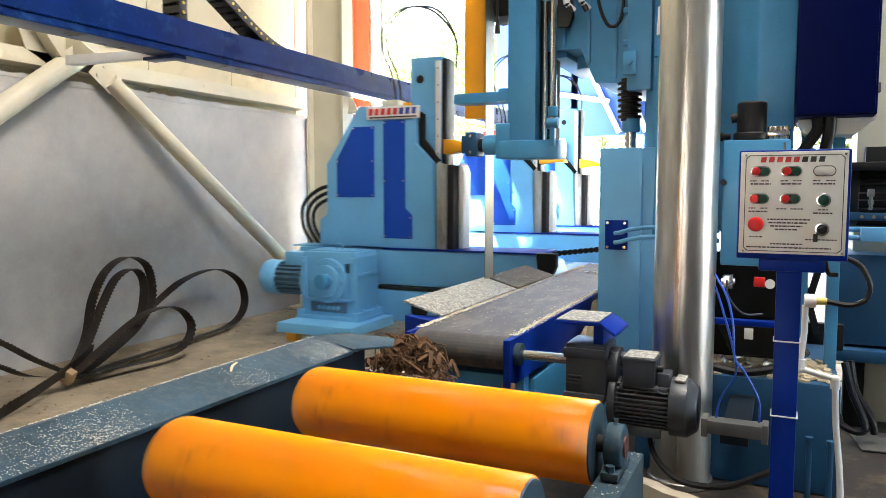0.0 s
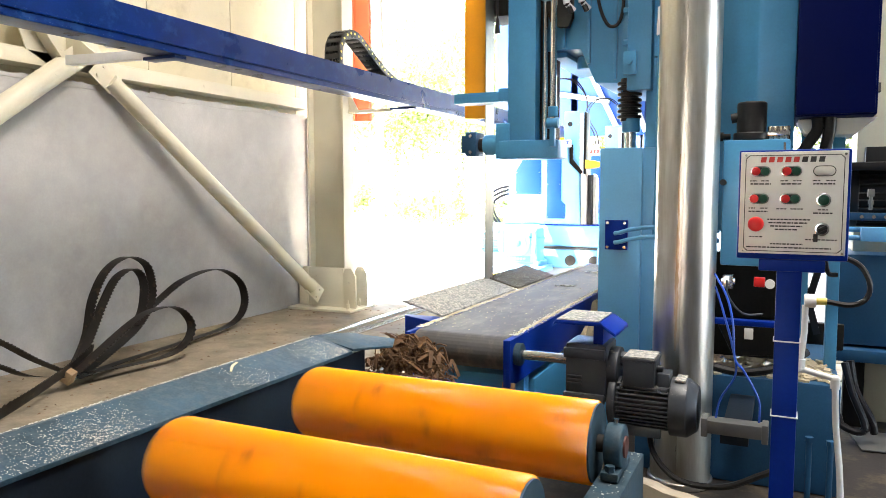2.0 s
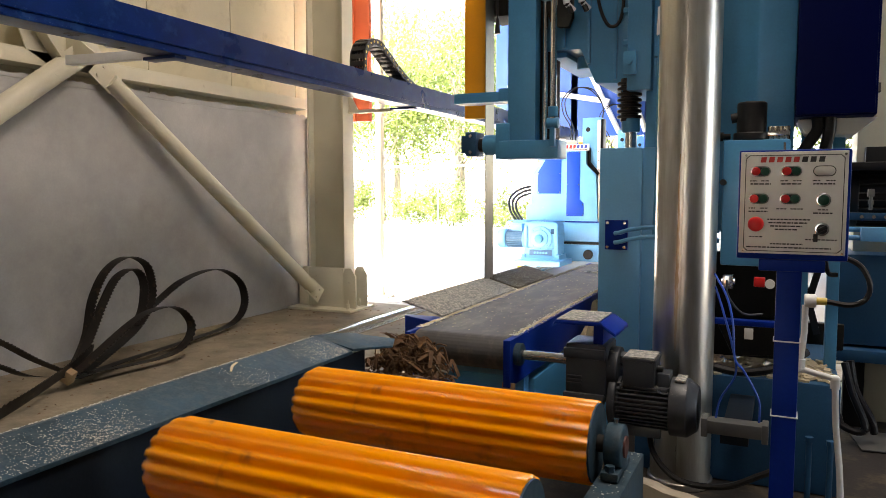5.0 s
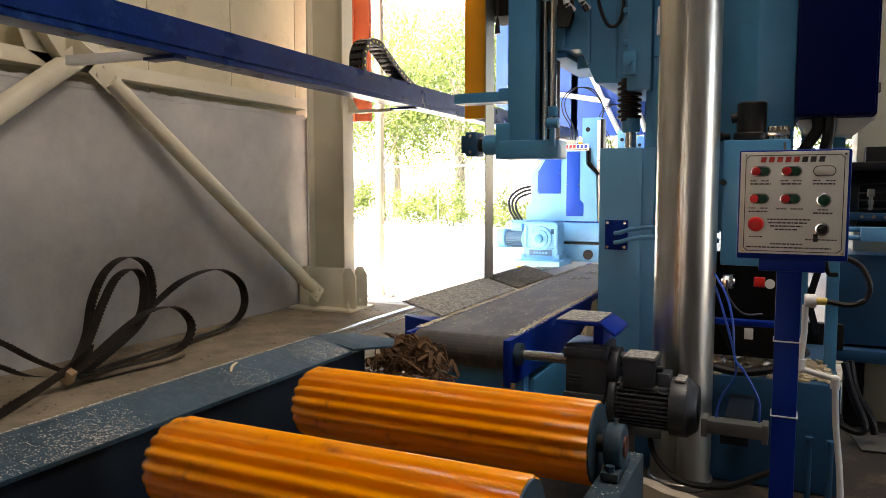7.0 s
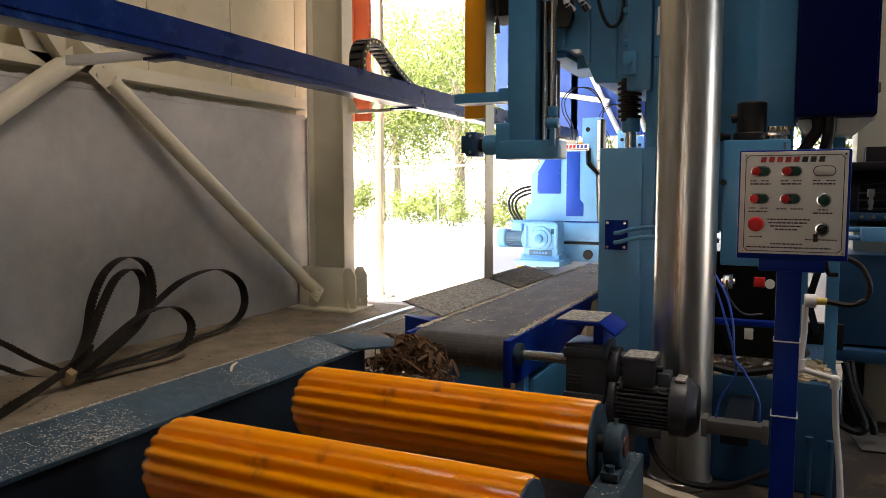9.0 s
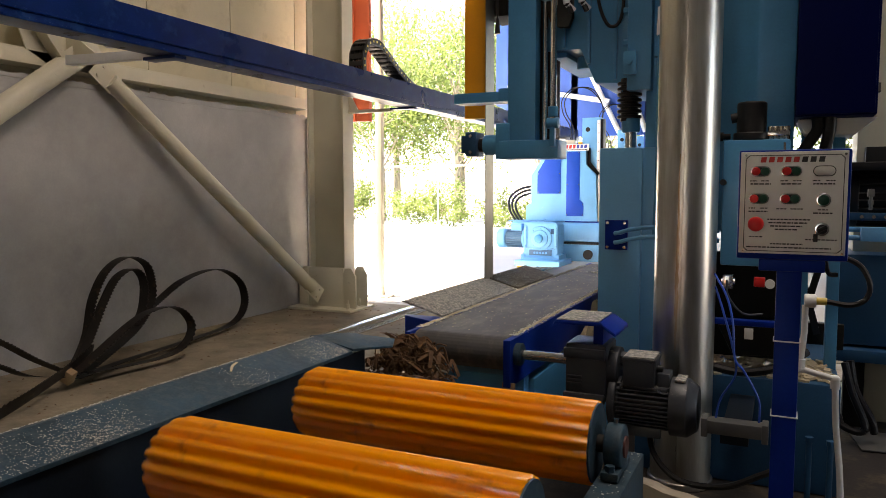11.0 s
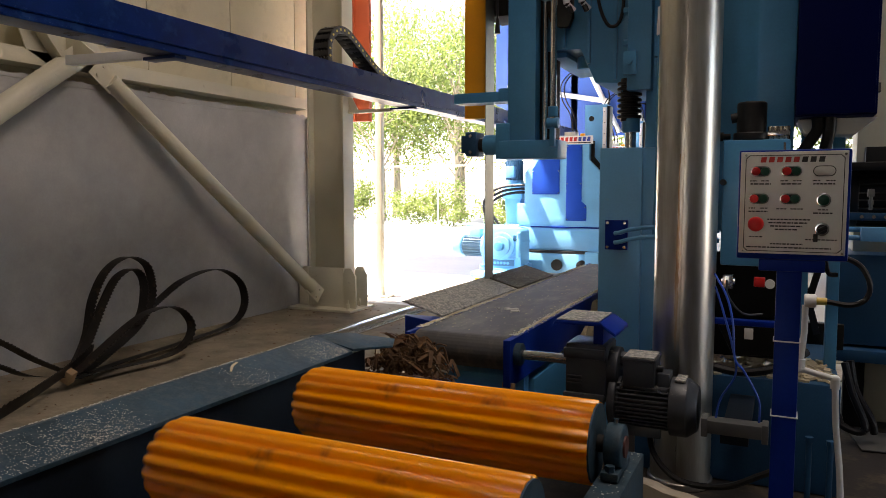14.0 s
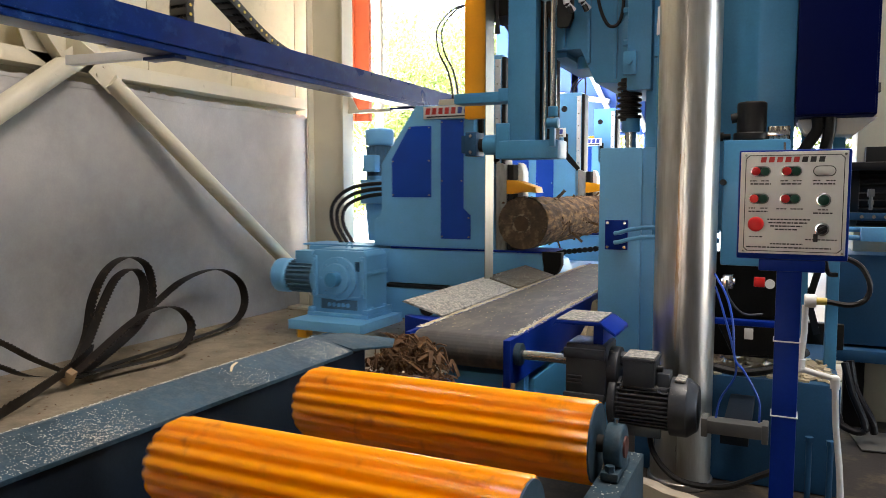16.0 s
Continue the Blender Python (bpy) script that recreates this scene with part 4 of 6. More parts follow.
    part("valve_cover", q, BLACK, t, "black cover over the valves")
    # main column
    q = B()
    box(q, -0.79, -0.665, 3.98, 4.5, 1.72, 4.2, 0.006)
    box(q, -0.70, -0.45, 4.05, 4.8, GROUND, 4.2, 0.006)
    col = part("column", q, BLUE_DIMMED, t)
    q = B()
    box(q, -0.806, -0.739, 3.955, 3.985, 1.80, 1.92, 0.004)
    cyl(q, (-0.772, 3.96, 1.865), (-0.772, 3.94, 1.865), 0.016, seg=8)
    part("clamp_block", q, BLUE_DIMMED, col)
    for z in (1.74, 1.99, 2.16):
        q = B()
        cyl(q, (-0.80, 4.1, z), (-0.835, 4.1, z), 0.02, seg=6)
        part("bolt", q, BLUE_DIMMED, col)
    q = B()
    box(q, -0.925, -0.70, 3.98, 4.55, GROUND, 1.42, 0.008)
    low = part("lower_column", q, BLUE, t)
    q = B()
    box(q, -0.70, -0.62, 4.0, 4.5, GROUND, 1.42, 0.006)
    part("column_web", q, BLUE, low)
    q = B()
    box(q, -0.885, -0.765, 3.955, 3.977, 0.875, 1.035, 0.004)
    pl = part("hose_plate", q, NAVY, low)
    for bx in (-0.87, -0.78):
        for bz in (0.89, 1.02):
            q = B()
            cyl(q, (bx, 3.957, bz), (bx, 3.945, bz), 0.009, seg=6)
            part("bolt", q, STEEL, pl)
    for z in (0.925, 0.975):
        q = B()
        tube(q, [(-0.83, 3.95, z - 0.01), (-0.80, 3.93, z - 0.005), (-0.73, 3.9, z + 0.015), (-0.60, 3.88, z + 0.03), (-0.3, 3.88, z + 0.02)], 0.012)
        part("hydraulic_pipe", q, BLUE, low)
    q = B()
    for k in range(7):
        z = 1.585 + 0.030 * k
        cyl(q, (-0.80, 4.12, z), (-0.80, 4.12, z + 0.017), 0.066, seg=28, bev=0.006)
    cyl(q, (-0.80, 4.12, 1.57), (-0.80, 4.12, 1.80), 0.048, seg=24)
    part("bellows", q, BLACK, low, "black rubber bellows")
    q = B()
    cyl(q, (-0.79, 4.12, 1.51), (-0.79, 4.12, 1.585), 0.05, seg=24, bev=0.004)
    part("piston_collar", q, BLUE_DIMMED, low)
    q = B()
    cyl(q, (-0.79, 4.12, 1.41), (-0.79, 4.12, 1.53), 0.03, seg=20)
    part("piston", q, STEEL, low)
    q = B()
    tube(q, [(-0.615, 3.96, 3.2), (-0.615, 3.96, 2.2), (-0.617, 3.96, 2.12)], 0.012)
    hl = part("hydraulic_hose", q, BLACK, col)
    q = B()
    cyl(q, (-0.617, 3.96, 2.13), (-0.617, 3.96, 2.05), 0.018, seg=14)
    cyl(q, (-0.617, 3.96, 2.05), (-0.617, 3.96, 1.99), 0.022, seg=6)
    part("fitting", q, ARM, hl, "bright plated fitting")
    q = B()
    tube(q, [(-0.62, 3.96, 2.0), (-0.62, 3.96, 1.3), (-0.63, 3.96, 0.95)], 0.011, n=2)
    box(q, -0.645, -0.595, 3.94, 3.985, 1.88, 1.93, 0.004)
    part("hydraulic_pipe", q, BLUE_DIMMED, col)
    return t


def saw_blade(saw):
    q = B()
    n = 12
    rows = []
    for i in range(n + 1):
        z = 0.45 + 3.7 * i / n
        rows.append([q.verts.new(v) for v in ((-1.765, 4.41, z), (-1.761, 4.41, z), (-1.761, 4.555, z), (-1.765, 4.555, z))])
    for a, b in zip(rows, rows[1:]):
        for k in range(4):
            q.faces.new((a[k], a[(k + 1) % 4], b[(k + 1) % 4], b[k]))
    q.faces.new(rows[0]), q.faces.new(rows[-1])
    part("blade", q, BLADE, saw, "bright steel band running upright")


def dust_pipe():
    t = thing("dust_pipe", "upright shiny galvanised dust extraction pipe", "pipe")
    q = B()
    cyl(q, (-0.402, 3.4, GROUND), (-0.402, 3.4, 5.6), 0.131, seg=64)
    part("duct", q, ZINC, t)
    q = B()
    box(q, -0.405, -0.399, 3.266, 3.272, GROUND, 5.6, 0.001)
    part("seam", q, ZINC, t)
    q = B()
    g = random.Random(31)
    rows = []
    for k in range(26):
        z, w = 0.50 + 0.034 * k, (0.045 + 0.03 * g.random()) * (1 - abs(k - 8) / 22)
        mid = radians(-97 + g.uniform(-1, 1))
        rows.append([q.verts.new((-0.402 + 0.1322 * math.cos(mid + w * u), 3.4 + 0.1322 * math.sin(mid + w * u), z)) for u in (-1, -0.3, 0.3, 1)])
    for a, b in zip(rows, rows[1:]):
        for i in range(3):
            q.faces.new((a[i], a[i + 1], b[i + 1], b[i]))
    part("rust_streak", q, RUST, t, "brown rust run down the sheet")
    q = B()
    cyl(q, (-0.402, 3.4, GROUND), (-0.402, 3.4, GROUND + 0.03), 0.142, seg=48, bev=0.005)
    part("collar", q, ZINC, t)
    return t


# ---- control stand and machinery beside the saw ----
def control_stand():
    t = thing("control_stand", "white push-button control panel on a royal blue post", "control panel")
    Y = 2.0
    q = B()
    box(q, -0.018, 0.04, Y + 0.02, Y + 0.075, GROUND, 1.0, 0.004)
    post = part("post", q, NAVY, t)
    for z in (0.815, 0.622):
        q = B()
        box(q, -0.021, 0.043, Y + 0.016, Y + 0.078, z, z + 0.003, 0.001)
        part("band", q, WHITE, post)
    q = B()
    box(q, -0.113, 0.137, Y + 0.004, Y + 0.10, 1.025, 1.297, 0.006)
    bx = part("enclosure", q, NAVY, t)
    q = B()
    box(q, -0.06, 0.09, Y + 0.01, Y + 0.09, 0.995, 1.025, 0.004)
    part("neck", q, NAVY, bx)
    q = B()
    box(q, -0.108, 0.130, Y - 0.002, Y + 0.003, 1.040, 1.292, 0.002)
    face = part("face_plate", q, WHITE, bx, "white printed face plate")

    def X(px):
        return -0.106 + (px - 1312) / 187 * 0.236

    def Z(py):
        return 1.292 - (py - 268) / 183 * 0.252
    # border line
    q = B()
    a, b, c, d = X(1319), X(1493), Z(447), Z(274)
    for x0, x1, z0, z1 in ((a + 0.01, b - 0.01, d - 0.0018, d), (a + 0.01, b - 0.01, c, c + 0.0018), (a, a + 0.0018, c + 0.01, d - 0.01), (b - 0.0018, b, c + 0.01, d - 0.01)):
        box(q, x0, x1, Y - 0.0032, Y - 0.0018, z0, z1, 0)
    for sx, sz, ux, uz in ((a, d, 1, -1), (b, d, -1, -1), (a, c, 1, 1), (b, c, -1, 1)):
        mm = Matrix.Translation((sx + ux * 0.005, 0, sz + uz * 0.005)) @ Matrix.Rotation(radians(45 * ux * uz), 4, "Y")
        box(q, -0.007, 0.007, Y - 0.0032, Y - 0.0018, -0.0009, 0.0009, 0, mm)
    part("border", q, INK, face)
    for sx, sz in ((a, d), (b, d), (a, c), (b, c)):
        q = B()
        cyl(q, (sx + 0.001, Y - 0.002, sz), (sx + 0.001, Y - 0.005, sz), 0.003, seg=10)
        part("screw", q, STEEL, face)
    # maker's mark as plain slanted strokes, red then dark
    for k in range(8):
        q = B()
        x0 = X(1346 + 14.6 * k)
        prism(q, [(x0, Z(287)), (x0 + 0.0125, Z(287)), (x0 + 0.0145, Z(277.5)), (x0 + 0.002, Z(277.5))], "y", Y - 0.0032, Y - 0.0018, 0)
        part("mark", q, REDINK if k < 5 else INK, face)

    def oval(cx, cz, w, h, y0, y1, mat, name):
        q = B()
        r = h / 2
        pts = [(cx + (w / 2 - r) + r * math.cos(u), cz + r * math.sin(u)) for u in [math.pi * (-0.5 + k / 10) for k in range(11)]]
        pts += [(cx - (w / 2 - r) - r * math.cos(u), cz - r * math.sin(u)) for u in [math.pi * (-0.5 + k / 10) for k in range(11)]]
        prism(q, pts, "y", y0, y1, 0.001)
        return part(name, q, mat, face)

    def bars(rows):
        for x0, x1, py, h in rows:
            q = B()
            g = random.Random(int(x0 + py))
            x = x0
            while x < x1:
                w = min(g.uniform(3, 9), x1 - x)
                box(q, X(x), X(x + w), Y - 0.0030, Y - 0.0018, Z(py + h / 2), Z(py - h / 2), 0)
                x += w + 1.4
            part("text_bar", q, INK, face)
    for px, py in ((1347, 303), (1402, 303), (1345, 352), (1401, 352)):
        oval(X(px), Z(py), 0.047, 0.026, Y - 0.008, Y - 0.002, STEEL, "button_bezel")
        oval(X(px), Z(py), 0.042, 0.0215, Y - 0.0095, Y - 0.0075, BLACK, "button_ground")
        for s, mat in ((-1, RED), (1, GREEN)):
            q = B()
            cyl(q, (X(px) + s * 0.0105, Y - 0.004, Z(py)), (X(px) + s * 0.0105, Y - 0.013, Z(py)), 0.0102, seg=24, bev=0.0015)
            part("push_button", q, mat, face, "red stop button" if s < 0 else "green start button")
    oval(X(1459), Z(303), 0.050, 0.026, Y - 0.0036, Y - 0.0018, INK, "blank_outline")
    oval(X(1459), Z(303), 0.046, 0.022, Y - 0.0040, Y - 0.0030, WHITE, "blank_plate")
    q = B()
    cyl(q, (X(1459), Y - 0.002, Z(354)), (X(1459), Y - 0.009, Z(354)), 0.0165, seg=28, bev=0.002)
    part("button_bezel", q, STEEL, face)
    q = B()
    cyl(q, (X(1459), Y - 0.004, Z(354)), (X(1459), Y - 0.013, Z(354)), 0.0128, seg=28, bev=0.002)
    part("push_button", q, GREEN, face, "green start button")
    q = B()
    cyl(q, (X(1342), Y - 0.002, Z(398)), (X(1342), Y - 0.02, Z(398)), 0.013, seg=24)
    es = part("emergency_collar", q, GREY, face)
    q = B()
    cyl(q, (X(1342), Y - 0.02, Z(397.5)), (X(1342), Y - 0.042, Z(397)), 0.0185, seg=36, bev=0.008)
    part("emergency_stop", q, RED, face, "red mushroom emergency stop")
    q = B()
    cyl(q, (X(1458), Y - 0.002, Z(405)), (X(1458), Y - 0.010, Z(405)), 0.0165, seg=28, bev=0.002)
    sel = part("selector_bezel", q, STEEL, face)
    q = B()
    cyl(q, (X(1458), Y - 0.008, Z(405)), (X(1458), Y - 0.018, Z(405)), 0.0118, seg=24, bev=0.002)
    box(q, -0.0045, 0.0045, -0.028, -0.012, -0.012, 0.012, 0.001, Matrix.Translation((X(1458), Y, Z(404))) @ Matrix.Rotation(radians(60), 4, "Y"))
    part("selector_switch", q, BLACK, sel)
    q = B()
    tube(q, [(X(1458), Y - 0.02, Z(406)), (X(1452), Y - 0.024, Z(411)), (X(1447), Y - 0.026, Z(416))], 0.002, n=2)
    box(q, X(1443), X(1451), Y - 0.03, Y - 0.024, Z(427), Z(412), 0.002)
    part("selector_key", q, BLACK, sel)
    bars([(1328, 1341, 320, 2), (1348, 1363, 320, 2), (1329, 1366, 325.5, 2.6), (1383, 1396, 320, 2), (1405, 1420, 320, 2), (1384, 1421, 325.5, 2.6), (1439, 1453, 320, 2), (1462, 1478, 320, 2), (1440, 1478, 325.5, 2.6),
          (1327, 1339, 369, 2), (1348, 1363, 369, 2), (1327, 1362, 375, 2.6), (1377, 1395, 370, 2), (1402, 1424, 370, 2), (1450, 1467, 371, 2), (1442, 1475, 377, 2.6),
          (1362, 1437, 389, 2.6), (1364, 1434, 395, 2.6), (1367, 1424, 401, 2.6), (1376, 1415, 407, 2.6), (1329, 1354, 421, 2.2), (1430, 1484, 424, 2.2), (1368, 1426, 433, 2.4), (1325, 1475, 439.5, 2.4)])
    # cable below the box
    q = B()
    tube(q, [(0.09, Y + 0.06, 1.03), (0.10, Y + 0.07, 0.99), (0.12, Y + 0.08, 0.985)], 0.006)
    part("cable", q, BLACK, bx)
    return t


def cabinet():
    t = thing("switch_cabinet", "dark navy electrical cabinet hung beside the saw", "cabinet")
    q = B()
    box(q, 0.018, 0.322, 3.5, 4.05, 1.505, 4.0, 0.008)
    part("housing", q, CABINET, t)
    q = B()
    box(q, 0.022, 0.312, 3.484, 3.498, 1.512, 4.0, 0.004)
    part("door", q, CABINET, t)
    # White plate added in place of the daylight showing under the cabinet.
    q = B()
    prism(q, [(0.03, 1.503), (0.335, 1.503), (0.25, 1.432), (0.06, 1.44)], "y", 3.6, 3.92, 0.004)
    part("gap_plate", q, WHITE, t, "white plate standing in for the bright gap underneath")
    q = B()
    box(q, 0.319, 0.335, 3.55, 3.60, 1.60, 1.64, 0.003)
    part("hinge", q, STEEL, t)
    for x, b in ((0.105, 0.06), (0.155, 0.02)):
        q = B()
        tube(q, [(x, 3.57, 1.515), (x, 3.57, 1.45), (x - b, 3.58, 1.34), (x - b * 1.2, 3.60, 1.2)], 0.024, seg=12)
        part("cable", q, BLACK, t, "thick black cable bundle")
    q = B()
    for k in range(2):
        box(q, 0.05 + 0.13 * k, 0.10 + 0.13 * k, 3.8, 3.9, 0.3, 1.505, 0.004)
    part("stand", q, BLUE_DIMMED, t)
    return t


def hydraulic_tower():
    t = thing("hydraulic_tower", "blue steel saw housing with a hydraulic valve block in front", "machine housing")
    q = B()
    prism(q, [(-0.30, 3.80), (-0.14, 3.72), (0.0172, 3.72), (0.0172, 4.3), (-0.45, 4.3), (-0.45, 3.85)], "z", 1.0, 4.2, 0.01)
    part("housing", q, BLUE_DIMMED, t)
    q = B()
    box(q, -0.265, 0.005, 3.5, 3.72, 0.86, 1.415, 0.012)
    tank = part("tank", q, BLUE_DIMMED, t)
    q = B()
    cyl(q, (-0.155, 3.58, 1.40), (-0.155, 3.58, 1.585), 0.062, seg=28, bev=0.01)
    cyl(q, (-0.155, 3.58, 1.415), (-0.155, 3.58, 1.45), 0.075, seg=28, bev=0.006)
    cyl(q, (-0.21, 3.58, 1.52), (-0.24, 3.58, 1.515), 0.022, seg=14)
    part("filter", q, BLACK, tank, "black breather filter")
    q = B()
    for k in range(4):
        cyl(q, (-0.075 + 0.022 * k, 3.56, 1.415), (-0.075 + 0.022 * k, 3.56, 1.475), 0.012, seg=10, bev=0.003)
    box(q, -0.09, 0.0, 3.54, 3.60, 1.43, 1.455, 0.006)
    part("manifold", q, STEEL, tank, "bright metal manifold")
    q = B()
    cyl(q, (-0.30, 3.56, 1.435), (-0.24, 3.56, 1.435), 0.013, seg=12)
    cyl(q, (-0.29, 3.56, 1.435), (-0.27, 3.56, 1.435), 0.02, seg=6)
    part("tap", q, DARK, tank)
    q = B()
    box(q, -0.022, -0.012, 3.494, 3.499, 1.0, 1.40, 0.001)
    part("seam", q, STEEL, tank)
    q = B()
    cyl(q, (-0.26, 3.5, 1.23), (-0.26, 3.47, 1.23), 0.014, seg=12)
    part("knob", q, BLACK, tank)
    return t


def base_tank():
    """The saw's low base with rods, a small air cylinder and blue air hoses."""
    t = thing("water_tank", "low blue steel tank topped with sawdust", "tank")
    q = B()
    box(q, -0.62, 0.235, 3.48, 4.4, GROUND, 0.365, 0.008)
    part("body", q, BLUE_SHADE, t)
    q = B()
    g = random.Random(8)
    for k in range(240):
        x, y = g.uniform(-0.58, 0.2), g.uniform(3.5, 3.95)
        s = g.uniform(0.008, 0.03)
        box(q, -s, s, -s, s, -0.004, 0.006, 0, pose(x, y, 0.368, g.uniform(-20, 20), g.uniform(-20, 20), g.uniform(0, 90)))
    part("sawdust", q, SAWDUST, t)
    for x, y in ((0.12, 3.42), (0.20, 3.40)):
        q = B()
        cyl(q, (x, y, GROUND), (x, y, 0.13), 0.012, seg=12)
        cyl(q, (x, y, 0.13), (x, y, 0.15), 0.018, seg=6)
        part("anchor_rod", q, BLUE_SHADE, t)
    q = B()
    box(q, -0.26, -0.04, 2.86, 2.93, 0.285, 0.335, 0.004)
    for x in (-0.265, -0.055):
        box(q, x, x + 0.022, 2.855, 2.935, 0.272, 0.342, 0.003)
    cyl(q, (-0.25, 2.87, 0.325), (-0.05, 2.87, 0.325), 0.006, seg=8)
    cyl(q, (-0.25, 2.87, 0.29), (-0.05, 2.87, 0.29), 0.006, seg=8)
    ac = part("air_cylinder", q, ALU, t, "bare aluminium air cylinder")
    # Bracket coloured near black so that it sinks into shade.
    q = B()
    box(q, -0.20, -0.10, 2.9, 3.5, 0.24, 0.285, 0.004)
    part("cylinder_bracket", q, SHADE_NAVY, ac)
    for pts in ([(-0.215, 2.88, 0.345), (-0.20, 2.88, 0.42), (-0.15, 2.87, 0.52), (-0.165, 2.88, 0.62), (-0.20, 2.9, 0.74), (-0.235, 2.95, 0.83)],
                [(-0.065, 2.88, 0.345), (-0.07, 2.88, 0.43), (-0.12, 2.87, 0.53), (-0.155, 2.87, 0.58), (-0.165, 2.88, 0.70), (-0.19, 2.9, 0.80), (-0.24, 2.95, 0.88)]):
        q = B()
        tube(q, pts, 0.0042)
        part("air_hose", q, CABLE, t, "bright blue air hose")
    q = B()
    box(q, -0.125, -0.095, 2.86, 2.863, 0.655, 0.695, 0.001)
    part("tag", q, WHITE, t)
    q = B()
    tube(q, [(-0.50, 3.1, 0.26), (-0.45, 2.95, 0.15), (-0.34, 2.88, 0.08), (-0.18, 2.86, 0.09), (-0.05, 2.85, 0.16), (0.05, 2.85, 0.22)], 0.012)
    part("power_cable", q, BLACK, t)
    return t


def pump_nook():
    """The dark machinery between tower and base: shelf, valves, gauge."""
    t = thing("valve_rack", "dark recess with air valves, a gauge and a red tap", "valve rack")
    # Back plate and sump are near black to paint the nook's shade.
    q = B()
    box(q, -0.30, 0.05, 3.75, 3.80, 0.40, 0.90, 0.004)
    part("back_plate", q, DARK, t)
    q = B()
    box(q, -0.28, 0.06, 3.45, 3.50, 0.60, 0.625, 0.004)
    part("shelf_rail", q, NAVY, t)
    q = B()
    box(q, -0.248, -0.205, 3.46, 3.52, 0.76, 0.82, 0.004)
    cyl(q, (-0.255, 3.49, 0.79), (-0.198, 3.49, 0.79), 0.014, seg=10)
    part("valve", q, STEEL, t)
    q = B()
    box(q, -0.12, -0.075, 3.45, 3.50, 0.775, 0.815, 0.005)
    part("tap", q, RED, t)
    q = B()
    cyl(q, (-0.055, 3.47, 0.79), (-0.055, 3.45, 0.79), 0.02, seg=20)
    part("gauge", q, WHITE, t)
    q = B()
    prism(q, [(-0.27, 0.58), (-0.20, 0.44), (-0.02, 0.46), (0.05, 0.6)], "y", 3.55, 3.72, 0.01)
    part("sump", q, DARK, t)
    q = B()
    tube(q, [(-0.23, 3.45, 0.80), (-0.22, 3.44, 0.73), (-0.16, 3.43, 0.66), (-0.08, 3.44, 0.66)], 0.004)
    part("thin_cable", q, GREY, t)
    q = B()
    tube(q, [(-0.28, 3.44, 0.41), (-0.15, 3.42, 0.40), (0.0, 3.42, 0.44), (0.1, 3.5, 0.5)], 0.018)
    part("hose", q, BLACK, t)
    return t


def water_pipe():
    t = thing("plastic_water_pipe", "white plastic water pipe with elbows", "pipe")
    for pts, nm in (([(0.064, 2.6, 0.83), (0.064, 2.6, 0.74), (0.055, 2.6, 0.63)], "pipe"), ([(0.06, 2.6, 0.622), (0.10, 2.6, 0.612), (0.155, 2.6, 0.60)], "pipe"), ([(0.158, 2.6, 0.59), (0.165, 2.6, 0.45), (0.185, 2.6, 0.24), (0.19, 2.6, GROUND)], "pipe")):
        q = B()
        tube(q, pts, 0.0098, seg=14)
        part(nm, q, PVC, t)
    for p, d in (((0.057, 2.6, 0.625), 0.0), ((0.158, 2.6, 0.598), 0.0)):
        q = B()
        bmesh.ops.create_icosphere(q, subdivisions=2, radius=0.0155, matrix=Matrix.Translation(p))
        cyl(q, p, (p[0], p[1], p[2] - 0.03 if p[0] > 0.1 else p[2] + 0.03), 0.0145, seg=14)
        part("elbow", q, PVC, t)
    q = B()
    cyl(q, (0.06, 2.6, 0.845), (0.095, 2.6, 0.845), 0.022, seg=16, bev=0.005)
    part("cap", q, PVC, t)
    q = B()
    cyl(q, (0.095, 2.6, 0.845), (0.125, 2.6, 0.845), 0.012, seg=12)
    part("hose_tail", q, BRASS, t, "brass hose tail")
    q = B()
    tube(q, [(0.125, 2.6, 0.845), (0.19, 2.6, 0.838), (0.232, 2.6, 0.86), (0.24, 2.6, 0.91), (0.21, 2.6, 0.965), (0.15, 2.6, 0.99), (0.09, 2.62, 0.985)], 0.0085)
    part("hose", q, BLACK, t)
    return t


